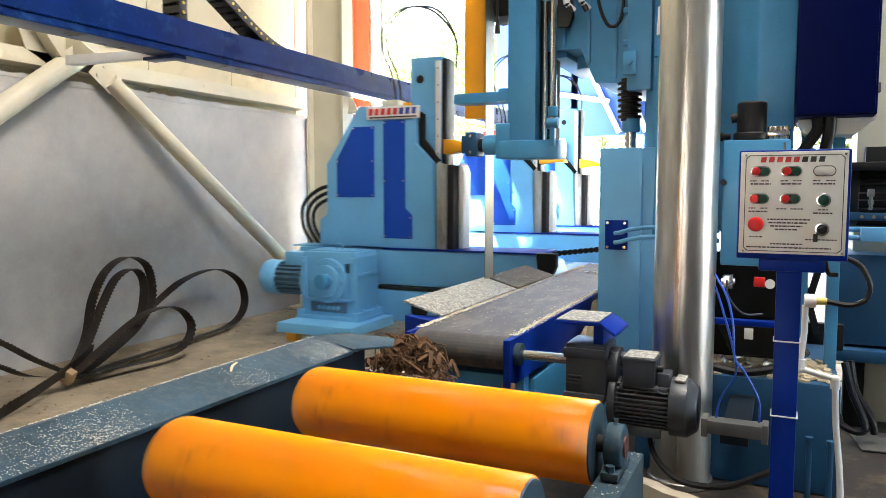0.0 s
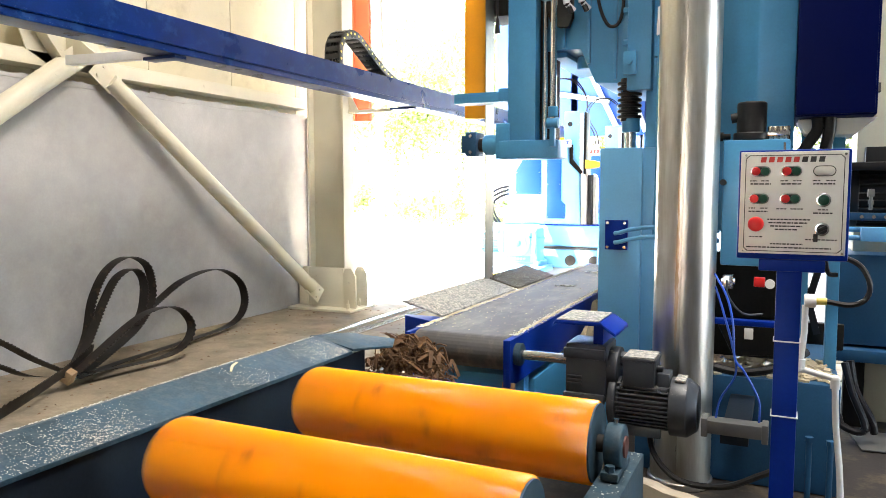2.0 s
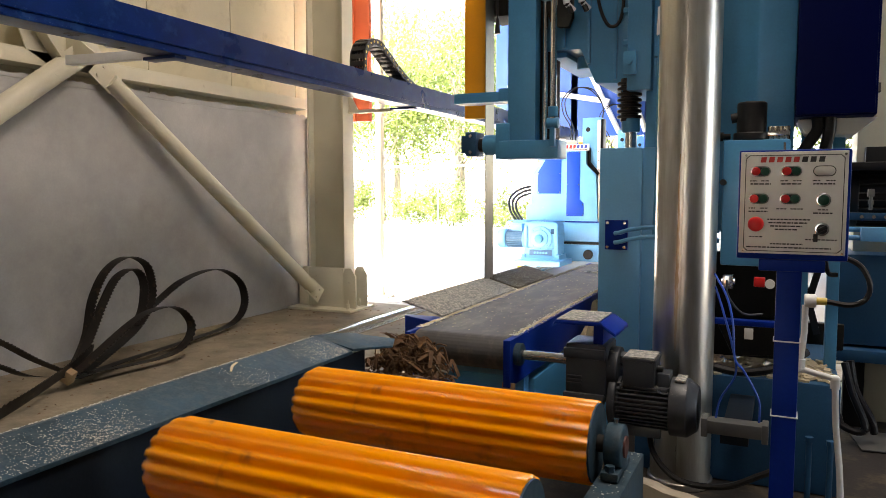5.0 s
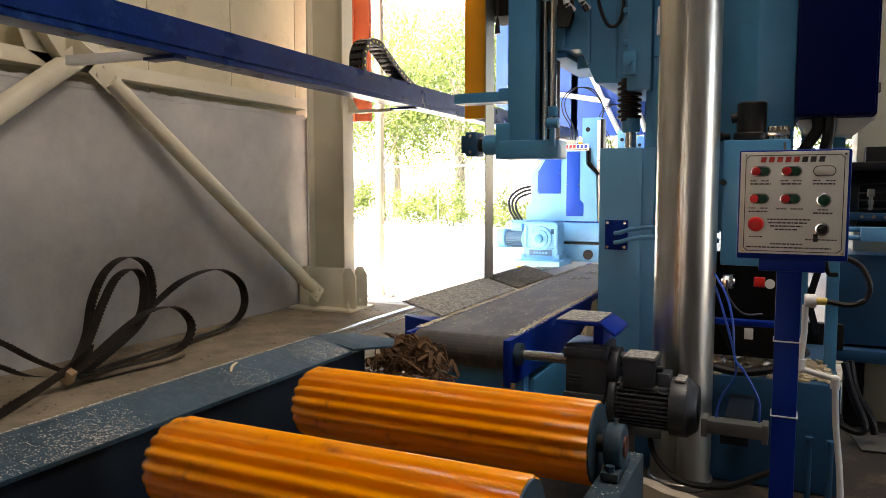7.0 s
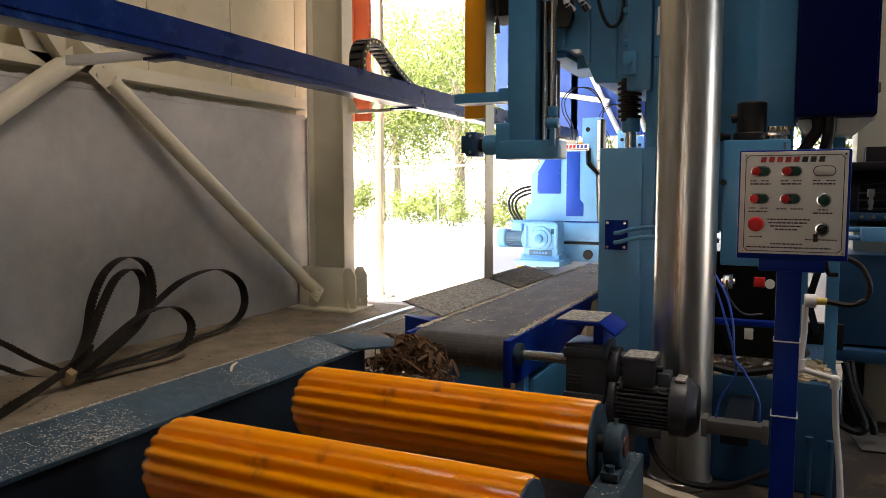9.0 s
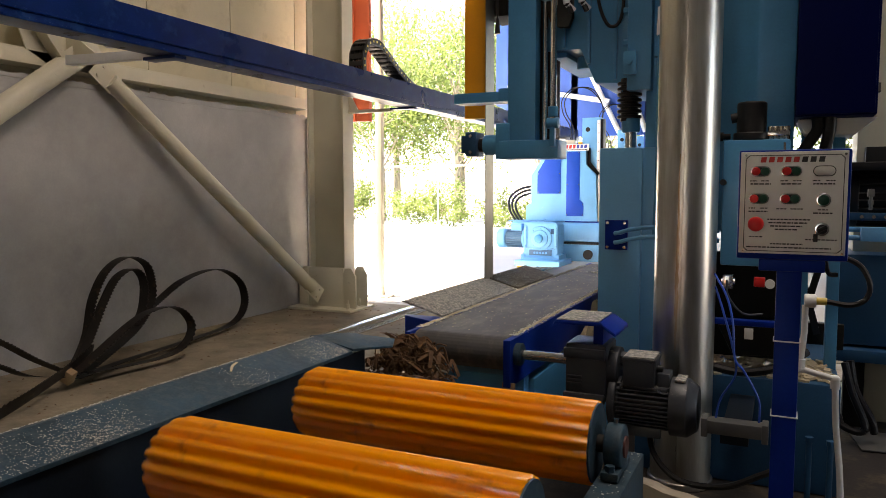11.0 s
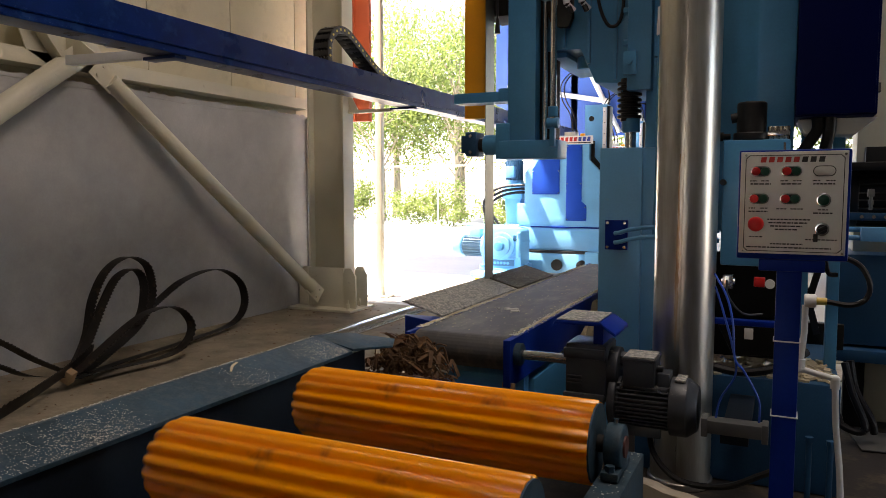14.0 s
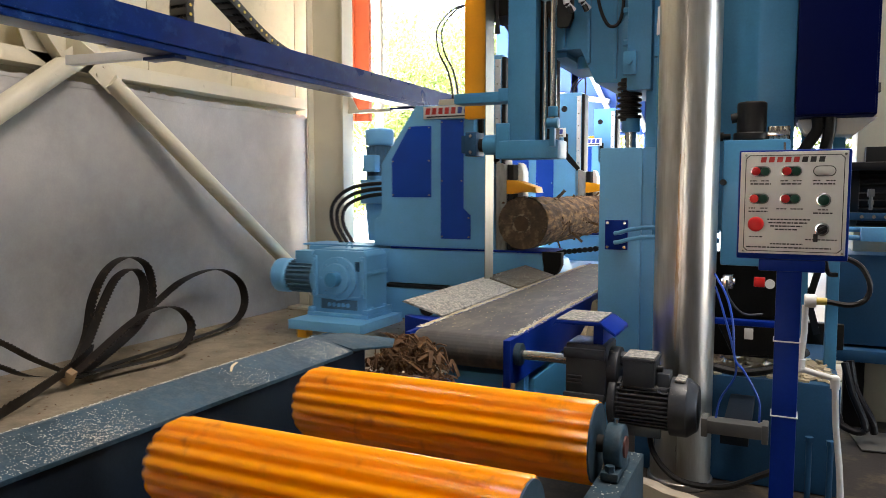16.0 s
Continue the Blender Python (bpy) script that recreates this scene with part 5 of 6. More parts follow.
def outfeed_machine():
    """Blue machine body and pump motor behind the control stand."""
    t = thing("outfeed_machine", "blue machine body with pipes and a dark pump motor", "machine")
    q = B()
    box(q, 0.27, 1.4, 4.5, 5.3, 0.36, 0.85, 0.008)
    part("body", q, BLUE_SHADE, t)
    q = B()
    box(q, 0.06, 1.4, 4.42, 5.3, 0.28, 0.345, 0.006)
    part("ledge", q, BLUE_SHADE, t)
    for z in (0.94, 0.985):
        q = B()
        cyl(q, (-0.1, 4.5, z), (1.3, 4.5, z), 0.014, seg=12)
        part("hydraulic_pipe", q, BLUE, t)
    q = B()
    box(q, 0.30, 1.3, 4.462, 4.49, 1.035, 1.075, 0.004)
    mb = part("manifold_bar", q, BLUE_SHADE, t)
    for k in range(7):
        q = B()
        cyl(q, (0.36 + 0.055 * k, 4.463, 1.055), (0.36 + 0.055 * k, 4.448, 1.055), 0.010, seg=6)
        part("bolt", q, STEEL, mb)
    q = B()
    box(q, 0.36, 0.50, 4.44, 4.5, 0.925, 1.0, 0.004)
    part("pipe_clamp", q, BLUE, t)
    motor(t, pose(0.32, 4.75, 1.16), 0.55, 0.17, BLACK, "pump_motor", box_side=(0, 0, 1))
    q = B()
    box(q, 0.385, 0.415, 4.46, 4.5, 1.16, 1.20, 0.004)
    cyl(q, (0.40, 4.47, 1.09), (0.40, 4.47, 1.17), 0.009, seg=10)
    cyl(q, (0.40, 4.47, 1.12), (0.40, 4.47, 1.14), 0.015, seg=6)
    part("valve", q, ALU, t)
    q = B()
    box(q, 0.30, 1.0, 4.52, 5.0, 1.30, 1.345, 0.015)
    part("motor_guard", q, BLACK, t)
    for a, b in (((0.06, 4.4, 0.83), (0.17, 4.4, 0.42)), ((0.18, 4.4, 0.83), (0.08, 4.4, 0.42))):
        q = B()
        ribbon(q, [a, ((a[0] + b[0]) / 2, 4.4, (a[2] + b[2]) / 2), b], (0.9, 0, 0.2), 0.035, 0.02, 2)
        part("scissor_bar", q, BLACK, t)
    q = B()
    box(q, 0.07, 0.30, 4.42, 4.47, 0.33, 0.475, 0.004)
    part("bracket_plate", q, DARK, t)
    q = B()
    box(q, 0.07, 0.105, 4.40, 4.44, 0.475, 0.80, 0.004)
    part("bracket_post", q, DARK, t)
    for x in (0.32, 1.2):
        q = B()
        box(q, x, x + 0.1, 4.6, 4.7, GROUND, 0.285, 0.004)
        part("leg", q, DARK, t)
    q = B()
    tube(q, [(0.30, 4.3, 0.30), (0.34, 4.28, 0.15), (0.40, 4.26, 0.0), (0.38, 4.26, -0.05), (0.30, 4.28, -0.03), (0.28, 4.3, 0.02)], 0.019, seg=10)
    tube(q, [(0.33, 4.36, 0.30), (0.36, 4.34, 0.15), (0.43, 4.3, 0.02), (0.45, 4.3, -0.06)], 0.019, seg=10)
    part("hose_loop", q, BLACK, t)
    return t


def old_blades():
    """Used saw bands coiled loosely against the wall, tied with a cardboard sleeve."""
    t = thing("coiled_saw_blades", "bundle of used toothed band saw blades tied together", "saw blades")
    side = (0.9, 0.36, 0)
    K = Vector((-3.62, 3.33, 0.04))

    def loop(pts, w=0.064, tw=0.0, sd=side):
        q = B()
        ribbon(q, [Vector(p) for p in pts], sd, w, 0.004, 9, 0.020, tw)
        part("blade", q, OLDBLADE, t)
    loop([(-4.3, 3.30, -0.05), (-4.5, 3.60, 0.14), (-4.5, 3.67, 0.41), (-4.5, 3.80, 0.61), (-4.5, 3.99, 0.69), (-4.5, 4.17, 0.61), (-4.5, 4.22, 0.42), (-4.48, 4.16, 0.28), (-4.4, 3.92, 0.13), (-4.25, 3.40, -0.03)])
    loop([(-4.32, 3.36, -0.03), (-4.45, 3.60, 0.16), (-4.45, 3.71, 0.37), (-4.45, 3.84, 0.55), (-4.45, 4.0, 0.60), (-4.46, 4.10, 0.49), (-4.46, 4.08, 0.29), (-4.4, 3.95, 0.18)])
    loop([(-4.3, 3.40, -0.03), (-4.75, 4.46, 0.24), (-4.75, 4.84, 0.42), (-4.75, 5.24, 0.46), (-4.75, 5.53, 0.31), (-4.75, 5.59, 0.08), (-4.7, 5.35, -0.06), (-4.58, 4.72, -0.08), (-4.45, 3.87, -0.08), (-4.3, 3.35, -0.07)], 0.07)
    loop([(-4.2, 3.28, 0.0), (-4.2, 3.78, 0.27), (-4.2, 4.05, 0.32), (-4.2, 4.23, 0.26), (-4.2, 4.32, 0.12), (-4.2, 4.22, -0.01), (-4.22, 4.0, -0.06), (-4.25, 3.57, -0.05), (-4.25, 3.2, -0.02)])
    loop([(-4.3, 2.2, 0.55), (-4.3, 2.65, 0.38), (-4.3, 2.85, 0.27), (-4.3, 3.06, 0.12), (-4.28, 3.27, -0.01)], 0.075)
    loop([(-4.2, 2.2, 0.42), (-4.2, 2.58, 0.26), (-4.2, 2.77, 0.15), (-4.22, 2.95, 0.05), (-4.25, 3.2, -0.02)], 0.075)
    loop([(-3.9, 2.2, -0.10), (-3.95, 2.47, -0.09), (-4.0, 2.63, -0.07), (-4.05, 2.84, -0.03), (-4.2, 3.2, 0.02), (-4.3, 3.5, 0.1)], 0.08, 0, (0.3, 0.2, 0.9))
    q = B()
    box(q, -0.035, 0.035, -0.03, 0.03, -0.045, 0.045, 0.004, pose(-4.22, 3.24, -0.02, 12, 30, 20))
    part("cardboard_sleeve", q, WOOD, t, "torn brown cardboard sleeve")
    return t


def cable_chain():
    """A drag chain's loop above the trough; rigid links on a U-shaped path."""
    t = thing("drag_chain", "black plastic drag chain with yellow pins looped over the trough", "cable chain", (-3.64, 0, 2.10))
    path = smooth_path([(0, -0.02, 0.02), (0, -0.04, 0.20), (0, -0.03, 0.36), (0, 0.08, 0.47), (0, 0.24, 0.48), (0, 0.40, 0.41), (0, 0.65, 0.28), (0, 0.92, 0.18), (0, 1.25, 0.13), (0, 1.6, 0.12)], 12)
    dist, marks = 0.0, [0]
    for i in range(1, len(path)):
        dist += (path[i] - path[i - 1]).length
        if dist > 0.066 * len(marks):
            marks.append(i)
    for a, b in zip(marks, marks[1:]):
        p, d = (path[a] + path[b]) / 2, (path[b] - path[a]).normalized()
        m = Matrix.Translation(p) @ d.to_track_quat("Y", "Z").to_matrix().to_4x4()
        q = B()
        for s in (-1, 1):
            box(q, s * 0.07 - 0.006, s * 0.07 + 0.006, -0.04, 0.04, -0.032, 0.032, 0.003)
        box(q, -0.07, 0.07, -0.022, 0.022, 0.024, 0.031, 0.002)
        box(q, -0.07, 0.07, -0.022, 0.022, -0.031, -0.024, 0.002)
        ob = part("link", q, CHAINMAT, t)
        ob.matrix_basis = m
        for s in (-1, 1):
            q = B()
            cyl(q, (s * 0.075, -0.02, 0), (s * 0.079, -0.02, 0), 0.011, seg=10)
            part("pin", q, BRASS, ob)
    for k in range(3):
        q = B()
        tube(q, [v + Vector((0.03 * (k - 1), 0, 0)) for v in path[::6]], 0.012, seg=6, n=3)
        part("cable", q, BLACK, t)
    return t


# ---- yard ----
def tree(at, h, spread, seed, label, bush=False):
    g = random.Random(seed)
    t = thing("bush" if bush else "tree", label, "bush" if bush else "tree", at)
    q = B()
    tips = []
    base = 0.15 if bush else h * 0.32
    if not bush:
        for i in range(6):
            a, b = h * 0.6 * i / 6, h * 0.6 * (i + 1) / 6
            cyl(q, (0.05 * math.sin(i), 0, a), (0.05 * math.sin(i + 1), 0, b), h * 0.022 * (1 - i / 8), h * 0.022 * (1 - (i + 1) / 8), seg=8)
    for k in range(16):
        a, e = g.uniform(0, 6.28), g.uniform(0.2, 1.2)
        s = Vector((0, 0, base * g.uniform(0.6, 1.6)))
        d = Vector((math.cos(a) * math.cos(e) * spread, math.sin(a) * math.cos(e) * spread, (h - s.z) * math.sin(e) * 0.9))
        tube(q, [s, s + d * 0.5 + Vector((0, 0, 0.05 * h)), s + d], h * 0.004, seg=5, n=2)
        tips += [s + d * g.uniform(0.35, 1.05) for _ in range(5)]
    part("trunk" if not bush else "stems", q, TRUNK, t)
    verts, faces = [], []
    for p in tips:
        R = spread * g.uniform(0.2, 0.42)
        for _ in range(120 if not bush else 26):
            c = p + Vector((g.gauss(0, 0.5), g.gauss(0, 0.5), g.gauss(0, 0.42))) * R
            u = Vector((g.gauss(0, 1), g.gauss(0, 1), g.gauss(0, 1))).normalized()
            v = u.orthogonal().normalized()
            s = g.uniform(0.05, 0.10) * (1.0 if not bush else 0.75)
            i = len(verts)
            verts += [c - u * s, c + v * s * 0.5, c + u * s, c - v * s * 0.5]
            faces.append((i, i + 1, i + 2, i + 3))
    me = bpy.data.meshes.new("crown")
    me.from_pydata([tuple(v) for v in verts], [], faces)
    me.materials.append(LEAF)
    cr = new("crown", me)
    cr.parent = t
    return t


def yard():
    for i, (x, y, h, s) in enumerate(((-15.5, 27, 9.5, 3.6), (-12.0, 27, 9.0, 3.4), (-13.6, 31, 10.5, 4.2), (-17.5, 32, 10.5, 4.2), (-9.5, 30, 9.5, 3.8), (-19.5, 28, 8.5, 3.6), (-7.5, 33, 10, 3.8), (-22, 22, 8, 3.2), (1.2, 25, 7.0, 2.6), (7.5, 24, 8, 3.2))):
        tree((x, y, GROUND), h, s, 20 + i, "sunlit green broad-leaved tree beyond the yard")
    for i in range(7):
        tree((-17.5 + 2.1 * i, 24.3 + 0.4 * (i % 3), GROUND), 1.4 + 0.5 * (i % 2), 1.2, 50 + i, "low sunlit green bush at the yard's edge", True)
    t = thing("wire_fence", "pale thin pipe rail along the yard", "fence", kind="structure")
    q = B()
    cyl(q, (-30, 21, 1.93), (12, 21, 1.93), 0.02, seg=8)
    part("rail", q, WHITE, t)
    for k in range(9):
        q = B()
        cyl(q, (-30 + 5 * k, 21, GROUND), (-30 + 5 * k, 21, 1.93), 0.025, seg=8)
        part("fence_post", q, WHITE, t)
    # blue steel gantry beyond the carriage track
    s = thing("blue_gantry", "sunlit blue sheet canopy with white struts", "canopy")
    q = B()
    prism(q, [(-5.6, 2.95), (-4.1, 2.25), (-2.4, 2.25), (-2.4, 5.2), (-5.6, 5.2)], "y", 14.6, 14.7, 0.01)
    part("sheet", q, SKYBLUE, s)
    for a, b in (((-4.3, 14.5, 4.9), (-3.0, 14.5, 2.3)), ((-5.3, 14.5, 3.3), (-3.2, 14.5, 2.9)), ((-3.5, 14.5, 5.0), (-2.5, 14.5, 2.3)), ((-5.0, 14.5, 4.9), (-4.5, 14.5, 2.4))):
        q = B()
        cyl(q, a, b, 0.05, seg=10)
        part("strut", q, WHITE, s)
    for x in (-4.0, -2.55):
        q = B()
        box(q, x, x + 0.15, 14.6, 14.75, GROUND, 5.2, 0.01)
        part("upright", q, SKYBLUE, s)


def rails():
    t = thing("carriage_track", "two steel rails set in the concrete", "rails", kind="structure")
    for x in (-3.57, -2.25):
        q = B()
        box(q, x - 0.03, x + 0.03, 4.0, 22, -0.075, -0.04, 0.004)
        box(q, x - 0.07, x + 0.07, 4.0, 22, GROUND, -0.105, 0.003)
        box(q, x - 0.012, x + 0.012, 4.0, 22, -0.105, -0.075, 0.002)
        part("rail", q, STEEL, t)


# ---- build ----
setting()
rails()
column(-4.822, -4.358, 6.885, "cream painted steel column on a bolted base plate")
hp = B()
box(hp, -4.594, -4.506, 7.86, 7.93, GROUND, 6.8, 0.004)
box(hp, -4.68, -4.40, 7.80, 8.0, GROUND - 0.006, GROUND + 0.012, 0.003)
solo("slim_post", hp, CREAM, "slim pale steel post at the open side", "column", kind="structure")
hp = B()
box(hp, -4.57, -4.385, 7.38, 7.44, 1.98, 6.8, 0.006)
box(hp, -4.60, -4.57, 7.36, 7.46, 1.98, 6.8, 0.004)
solo("door_track", hp, REDPAINT, "orange-red steel strip hanging beside the doorway", "door track", kind="structure")
brace((-4.93, 4.27, 2.06), (-4.62, 6.54, 0.14), 0.068, "cream tubular steel wall brace")
brace((-4.90, 3.86, 2.13), (-4.90, 1.3, 0.277), 0.08, "cream tubular steel wall brace")
beam_track()
CARRIAGE = carriage()
LOG = log_thing()
ROLLERS = [roller(1.80, -1.29, -0.415, 0.563, 0.106), roller(1.26, -1.30, -0.415, 0.563, 0.106), roller(0.72, -1.30, -0.415, 0.563, 0.106)]
for yy in (1.80, 1.26):
    bearing(yy, -0.366, 0.563)
roller_frame()
belt_conveyor()
bark_heap()
saw_blade(band_saw())
dust_pipe()
control_stand()
cabinet()
hydraulic_tower()
base_tank()
pump_nook()
water_pipe()
outfeed_machine()
old_blades()
CHAIN = cable_chain()
yard()


def node_plates():
    """Gusset plates where the braces meet the wall rail."""
    t = thing("gusset_node", "cream welded gusset plates joining the braces", "gusset", (0, -0.03, 0.07), kind="structure")
    q = B()
    prism(q, [(3.62, 2.13), (3.80, 2.04), (4.28, 2.02), (4.36, 2.10), (4.22, 2.26), (4.0, 2.52), (3.7, 2.62), (3.52, 2.4)], "x", -4.985, -4.97, 0.002)
    part("plate", q, CREAM, t)
    q = B()
    prism(q, [(-4.966, 2.05), (-4.55, 2.05), (-4.966, 2.34)], "y", 3.94, 3.955, 0.002)
    part("plate", q, CREAM, t)
    q = B()
    prism(q, [(3.56, 2.42), (3.60, 2.45), (3.86, 2.12), (3.82, 2.09)], "x", -4.966, -4.86, 0.002)
    part("plate", q, CREAM, t)
    q = B()
    prism(q, [(-4.22, 2.085), (-4.14, 2.085), (-4.42, 2.36), (-4.52, 2.36)], "y", 3.655, 3.70, 0.003)
    part("strut", q, ARM, t)
    for y, z in ((3.98, 2.36), (4.06, 2.30), (3.92, 2.44)):
        q = B()
        cyl(q, (-4.97, y, z), (-4.945, y, z), 0.018, seg=6)
        part("bolt", q, CREAM, t)


def litter():
    """Sawdust, offcuts and planks lying about."""
    g = random.Random(11)

    def heap(x0, x1, y0, y1, z, h, name, mat, label, n=26):
        q = B()
        grid = [[q.verts.new((x0 + (x1 - x0) * i / n, y0 + (y1 - y0) * j / n, z - 0.004 + h * max(0, math.sin(math.pi * i / n) * math.sin(math.pi * j / n)) ** 0.7 * (0.55 + 0.9 * abs(noise.noise(Vector((i * 0.35, j * 0.35, x0))))))) for j in range(n + 1)] for i in range(n + 1)]
        for i in range(n):
            for j in range(n):
                q.faces.new((grid[i][j], grid[i + 1][j], grid[i + 1][j + 1], grid[i][j + 1]))
        solo(name, q, mat, label, "sawdust", kind="stuff")
    heap(-1.058, -0.93, 3.88, 5.9, 0.30, 0.42, "sawdust_heap", SAWDUST, "long pale sawdust heap between belt and saw")
    heap(-2.5, -1.6, 2.9, 5.6, GROUND, 0.16, "sawdust_heap", SAWDUST, "pale sawdust drift beside the belt conveyor")
    heap(-1.35, -0.5, 1.3, 2.7, -0.95, 0.5, "bark_litter", STRIPBARK, "dark bark litter in the pit")
    for x, y, z, L, w, rz, rx in ((-1.18, 1.66, 0.32, 0.16, 0.05, 20, 8), (-1.12, 1.60, 0.34, 0.12, 0.035, -30, -10), (-1.06, 1.68, 0.33, 0.10, 0.04, 60, 12)):
        q = B()
        box(q, -L / 2, L / 2, -w / 2, w / 2, -0.008, 0.008, 0.003)
        ob = solo("wood_offcut", q, WOODPALE, "splintered pale wood offcut caught below the rollers", "offcut", group="offcuts")
        ob.matrix_basis = pose(x, y, z, rx, 6, rz)
    # Tray colour stands for the darkness below the rollers.
    q = B()
    box(q, -1.35, -0.98, 1.45, 1.75, 0.20, 0.31, 0.004)
    solo("catch_tray", q, DARK, "catch tray below the rollers, coloured near black as shade", "tray")
    for x, y, L, rz in ((1.0, 5.42, 1.3, 2), (1.02, 5.70, 1.35, -1), (1.0, 5.98, 1.3, 1.5), (1.05, 6.27, 1.4, 0), (1.02, 6.55, 1.3, -2)):
        q = B()
        box(q, -L / 2, L / 2, -0.13, 0.13, -0.015, 0.015, 0.004)
        ob = solo("plank", q, WOODGREY, "weathered pale plank lying on the floor", "plank", group="planks")
        ob.matrix_basis = pose(x, y, GROUND + 0.013, 0, 0, rz)
    q = B()
    box(q, 0.46, 1.5, 4.86, 4.96, GROUND, 0.02, 0.008)
    solo("timber_beam", q, WOOD, "brown sawn timber beam on the floor behind the hoses", "timber beam")
    q = B()
    box(q, -0.22, 0.22, -0.16, 0.16, -0.003, 0.003, 0.001)
    ob = solo("sheet_metal_piece", q, ALU, "grey offcut of sheet metal lying flat on the floor", "metal sheet")
    ob.matrix_basis = pose(0.58, 4.36, GROUND + 0.006, 0, 0, 8)
    q = B()
    g2 = random.Random(17)
    top = [(-0.34 + 0.068 * k, 0.105 + g2.uniform(-0.006, 0.006)) for k in range(11)]
    prism(q, [(-0.34, -0.105), *top, (0.34, -0.105)], "y", -0.03, 0.03, 0.003)
    ob = solo("timber_beam", q, WOODGREY, "pale rough sawn slab standing on its edge on the floor", "timber beam")
    ob.matrix_basis = pose(-0.25, 2.745, GROUND + 0.078, 0, 0, -26.6)
    q = B()
    box(q, -1.56, -1.06, 3.3, 5.4, GROUND, 0.30, 0.006)
    solo("conveyor_plinth", q, BLUE_DIMMED, "blue steel plinth below the belt conveyor", "plinth")


cc = B()
box(cc, 0.345, 0.66, 4.75, 5.1, GROUND, 6.8, 0.006)
solo("steel_column", cc, CREAM, "pale steel column behind the switch cabinet", "column", kind="structure")
sl = B()
ribbon(sl, [(-1.69, 1.945, 0.608), (-1.675, 1.905, 0.605), (-1.650, 1.87, 0.598)], (0.3, 1, 0), 0.008, 0.003, 4)
solo("wood_sliver", sl, WOODPALE, "thin pale wood sliver on the side plate", "wood sliver")
node_plates()
litter()


def flakes(name, label, n, seed, spot, mat, size=(0.003, 0.010)):
    """Loose sawdust flakes strewn over a surface; spot(g) gives a place and the slope's turn about y."""
    g = random.Random(seed)
    verts, faces = [], []
    for _ in range(n):
        (x, y, z), tilt = spot(g)
        s, a, u = g.uniform(*size), g.uniform(0, 6.28), g.uniform(0.3, 0.9)
        m = Matrix.Translation((x, y, z)) @ Matrix.Rotation(tilt, 4, "Y") @ Matrix.Rotation(a, 4, "Z") @ Matrix.Rotation(g.uniform(-0.3, 0.3), 4, "X")
        i = len(verts)
        for p in ((-s, -s * u, 0), (s, -s * u, 0), (s * 0.8, s * u, 0), (-s * 0.7, s * u, 0), (0, 0, s * 0.5)):
            verts.append(tuple(m @ Vector(p)))
        faces += [(i, i + 1, i + 4), (i + 1, i + 2, i + 4), (i + 2, i + 3, i + 4), (i + 3, i, i + 4)]
    me = bpy.data.meshes.new(name)
    me.from_pydata(verts, [], faces)
    me.materials.append(mat)
    tagged(new(name, me), label, "sawdust", kind="stuff")


def strewn():
    def clump(g, lo, hi):
        y = g.uniform(lo, hi)
        return y if noise.noise(Vector((y * 3.3, 1.7, 0))) > g.uniform(-0.25, 0.25) else clump(g, lo, hi)

    def guard(g):
        x = -1.70 + 0.163 * min(1, g.random() ** 0.6)
        return (x, clump(g, 0.4, 2.42), 0.6075 + (x + 1.70) * (0.563 - 0.607) / 0.165), 0.26

    def edge(g):
        return (-1.725 + g.gauss(0, 0.004), g.uniform(0.2, 2.44), 0.604), 0.0

    def belt_guard(g):
        x = g.uniform(-1.78, -1.57)
        return (x, g.uniform(3.35, 4.46) if g.random() < 0.7 else g.uniform(4.50, 5.28), 0.626 + (x + 1.785) * (0.562 - 0.625) / 0.22), 0.28

    def belt_edge(g):
        s = g.random() < 0.5
        return ((-1.548 if s else -1.082) + g.gauss(0, 0.010), g.uniform(3.05, 6.2), 0.553), 0.0

    def belt_top(g):
        return (g.uniform(-1.53, -1.10), g.uniform(3.1, 6.2), 0.5505), 0.0

    def floor(g):
        return (g.uniform(-4.9, -2.4), g.uniform(2.2, 7.2), GROUND + 0.001), 0.0

    def rail(g):
        return (g.uniform(-0.40, -0.33), g.uniform(1.0, 1.96), 0.494), 0.0
    flakes("sawdust_flakes", "white sawdust flakes on the sloping side plate", 2600, 1, guard, FLAKE, (0.0006, 0.0022))
    flakes("sawdust_flakes", "thin line of pale sawdust along the plate's edge", 1300, 2, edge, FLAKE, (0.001, 0.003))
    flakes("sawdust_flakes", "thin sawdust on the belt's side plates", 2600, 3, belt_guard, FLAKE, (0.001, 0.0035))
    flakes("sawdust_flakes", "sawdust gathered along the belt's edges", 5200, 4, belt_edge, FLAKE, (0.002, 0.006))
    flakes("sawdust_flakes", "scattered sawdust on the belt", 260, 5, belt_top, SAWDUST, (0.002, 0.006))
    flakes("floor_crumbs", "dark crumbs and chips on the floor", 420, 6, floor, STRIPBARK, (0.004, 0.014))
    flakes("sawdust_flakes", "sawdust on the frame rail", 260, 7, rail, FLAKE, (0.001, 0.003))


strewn()


def belt_chips():
    out = []
    for k in range(3):
        q = B()
        g = random.Random(k)
        for i in range(7):
            w = g.uniform(0.008, 0.024)
            box(q, -w, w, -w * 0.6, w * 0.6, 0, 0.005, 0.0015, pose(g.uniform(-0.06, 0.06), g.uniform(-0.05, 0.05), 0.0005, 0, 0, g.uniform(0, 180)))
        out.append(solo("wood_chips", q, FLAKE, "few pale wood chips riding on the belt", "wood chips", group="chips on the belt"))
    return out


CHIPS = belt_chips()


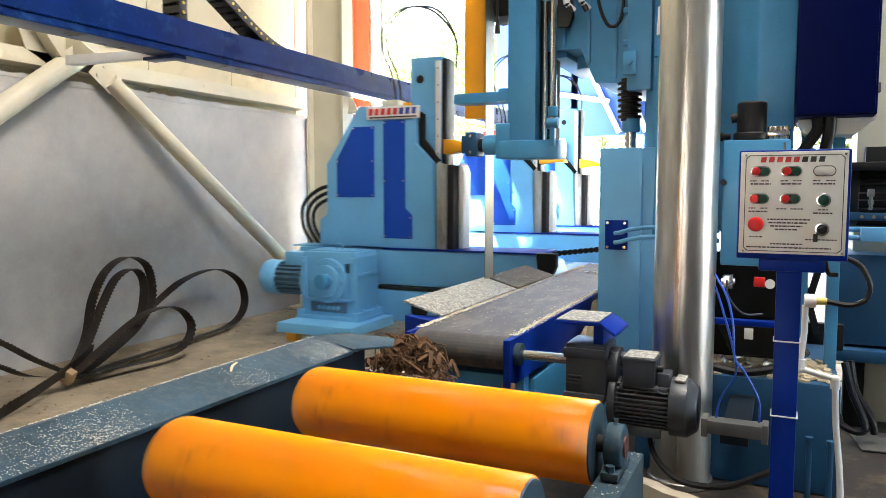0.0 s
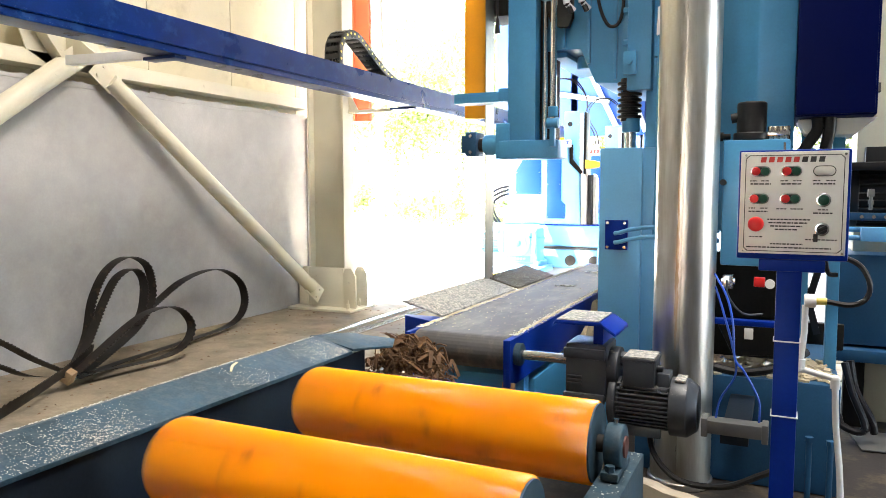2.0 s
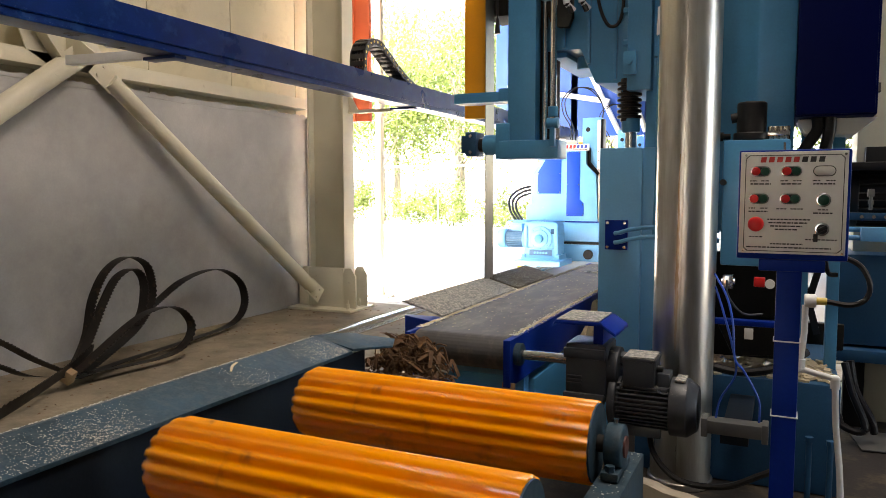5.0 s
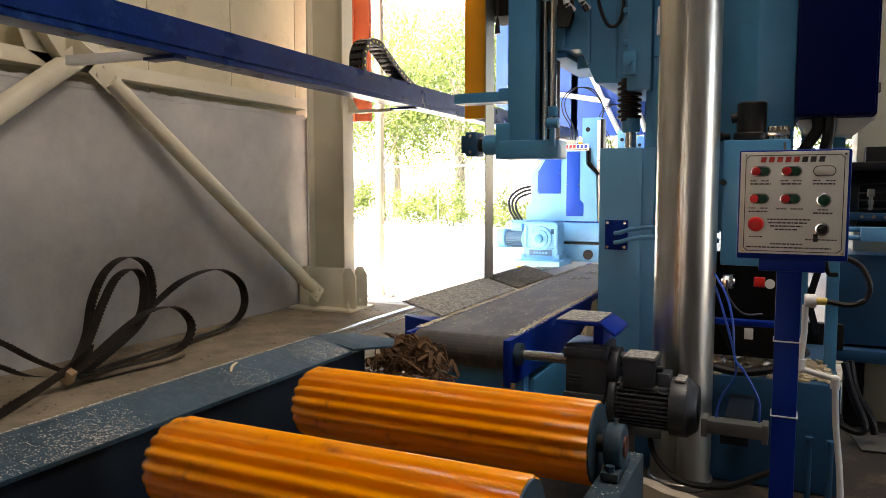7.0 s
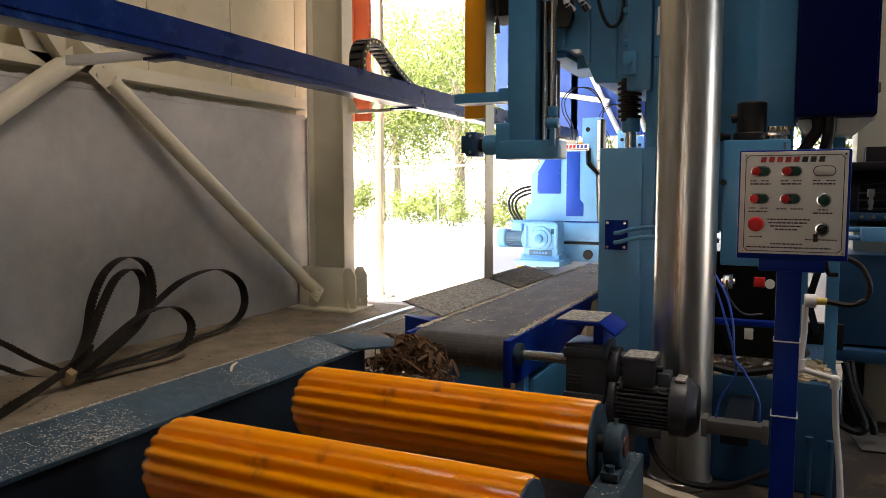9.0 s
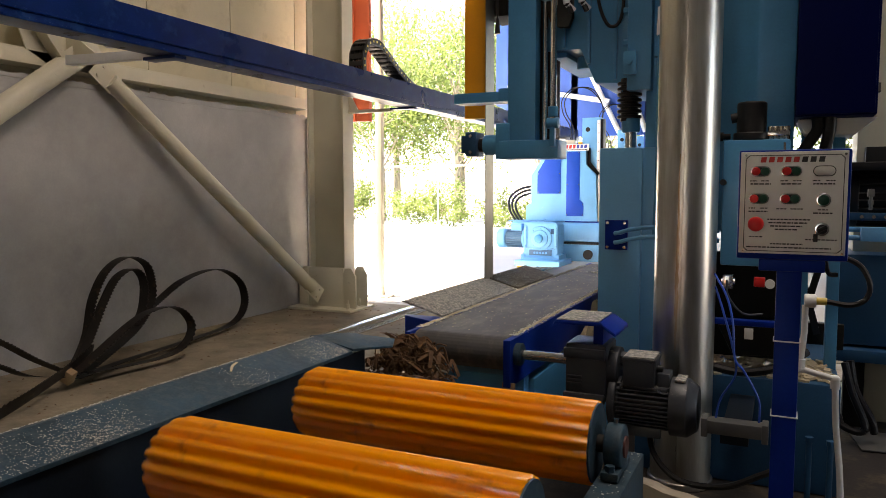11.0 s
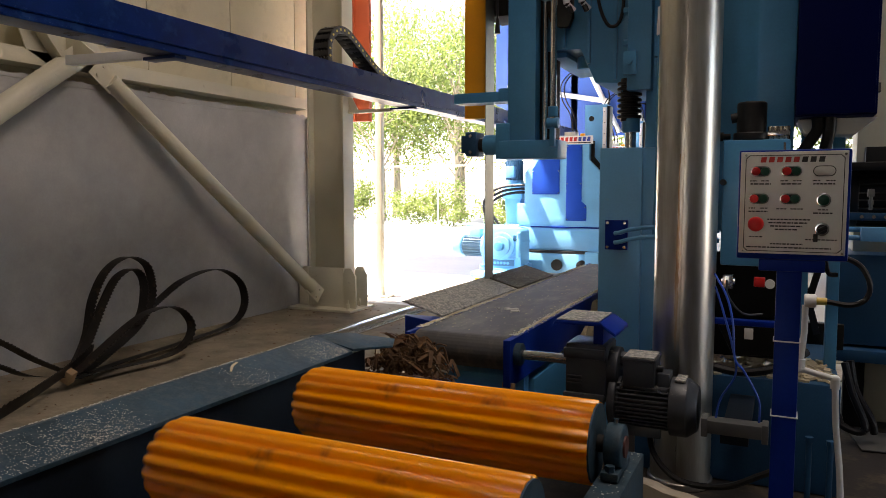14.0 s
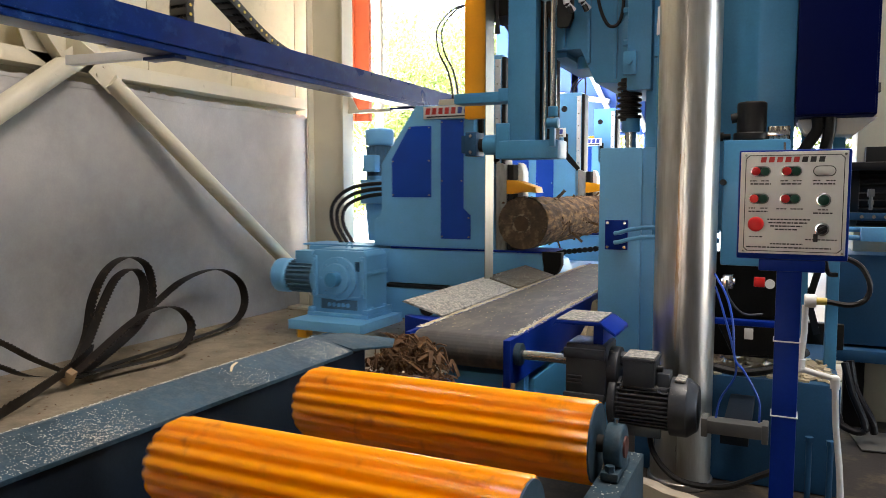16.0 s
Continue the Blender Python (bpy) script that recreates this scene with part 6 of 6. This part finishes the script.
def log_deck():
    t = thing("log_deck", "blue steel skid arms of the log loading deck", "loading deck")
    for y in (12.0, 14.6):
        q = B()
        box(q, -1.2, 2.4, y, y + 0.12, 0.55, 0.705, 0.006)
        part("skid_arm", q, BLUE, t)
        for x in (-0.6, 2.1):
            q = B()
            box(q, x, x + 0.12, y, y + 0.12, GROUND - 0.012, 0.55, 0.004)
            part("leg", q, BLUE, t)


log_deck()


# ---- what moves ----
def motions():
    track = [(0, 5.05), (0.5, 6.33), (1.0, 7.62), (1.5, 8.8), (1.8, 9.45), (2.0, 9.77), (2.5, 10.35), (3.0, 10.60), (3.5, 10.79), (4.0, 10.85), (4.6, 10.82), (6.3, 10.80), (12.0, 10.79), (12.5, 10.74), (13.0, 10.51), (13.5, 9.99), (13.8, 9.49), (14.0, 9.10), (14.6, 7.83), (15.0, 7.12), (15.5, 6.12), (16.0, 5.2)]
    walk(CARRIAGE, [(t, pose(0, y, 0)) for t, y in track])
    for hs in HEADS:
        walk(hs, [(t, pose(x, 0, 0)) for t, x in ((0, -0.47), (11.1, -0.47), (11.5, -0.40), (12.0, -0.20), (12.5, -0.03), (12.8, 0.0), (16, 0.0))])
    for h in HOSES:
        walk(h, [(t, pose(x, 0, 0)) for t, x in ((0, -0.23), (11.1, -0.23), (11.5, -0.20), (12.0, -0.10), (12.5, -0.015), (12.8, 0.0), (16, 0.0))])
    for hk in HOOKS:
        walk(hk, [(t, pose(0, 0, z)) for t, z in ((0, 0), (9.3, 0), (10.0, -0.12), (10.7, -0.33), (16, -0.33))])
    # the log rolls in from the loading side, then rides with the headstocks
    rows = [(0, pose(0.6, 11.25, 0.92)), (7.7, pose(0.6, 11.25, 0.92)), (8.1, pose(-0.4, 11.25, 0.92, 0, -80, 0)), (8.5, pose(-1.6, 11.25, 0.92, 0, -160, 0)), (8.8, pose(-2.38, 11.25, 0.92, 0, -200, 0)), (11.1, pose(-2.38, 11.25, 0.92, 0, -200, 0)),
            (11.5, pose(-2.31, 11.25, 0.92, 0, -200, 0)), (12.0, pose(-2.11, 11.24, 0.92, 0, -200, 0))]
    for t, y in track:
        if t > 12.2:
            rows.append((t, pose(-1.95 if t < 12.6 else -1.93, y + 0.45, 0.925, 0, -200, 0)))
    walk(LOG, rows)
    for k, r in enumerate(ROLLERS):
        spin = [(i / 15, 80 * i) for i in range(41)]
        spin += [(spin[-1][0] + 0.1 * i, spin[-1][1] + 43 * i) for i in range(1, 134)] + [(16.0, spin[-1][1] + 43 * 133.4)]
        walk(r, [(t, pose(0, r.location.y, r.location.z, a + 7 * k, 0, 0)) for t, a in spin])
    # chips ride on the belt to its end, then drop on the bark heap
    for chip, t0 in zip(CHIPS, (3.5, 9.0, 14.5)):
        a, b, c = t0 - 2.9, t0 + 0.33, t0 + 0.55
        walk(chip, [(0, pose(-1.345, 5.66, 0.551)), (a, pose(-1.345, 5.66, 0.551)), (t0, pose(-1.345, 3.30, 0.551)), (b, pose(-1.345, 3.03, 0.551)), (c, pose(-1.37, 2.80, 0.40, 40, 0, 10)), (16, pose(-1.37, 2.80, 0.40, 40, 0, 10))])
    walk(CHAIN, [(t, pose(-3.64, y, 2.10)) for t, y in ((0, 3.72), (0.5, 4.25), (1.0, 4.77), (1.5, 5.2), (2.0, 5.57), (2.5, 5.78), (3.0, 5.87), (3.5, 5.96), (4.0, 5.98), (6.3, 5.97), (12.5, 5.96), (13.0, 5.87), (13.5, 5.69), (14.0, 5.40), (14.5, 4.98), (15.0, 4.58), (15.5, 4.16), (16.0, 3.78))])


motions()
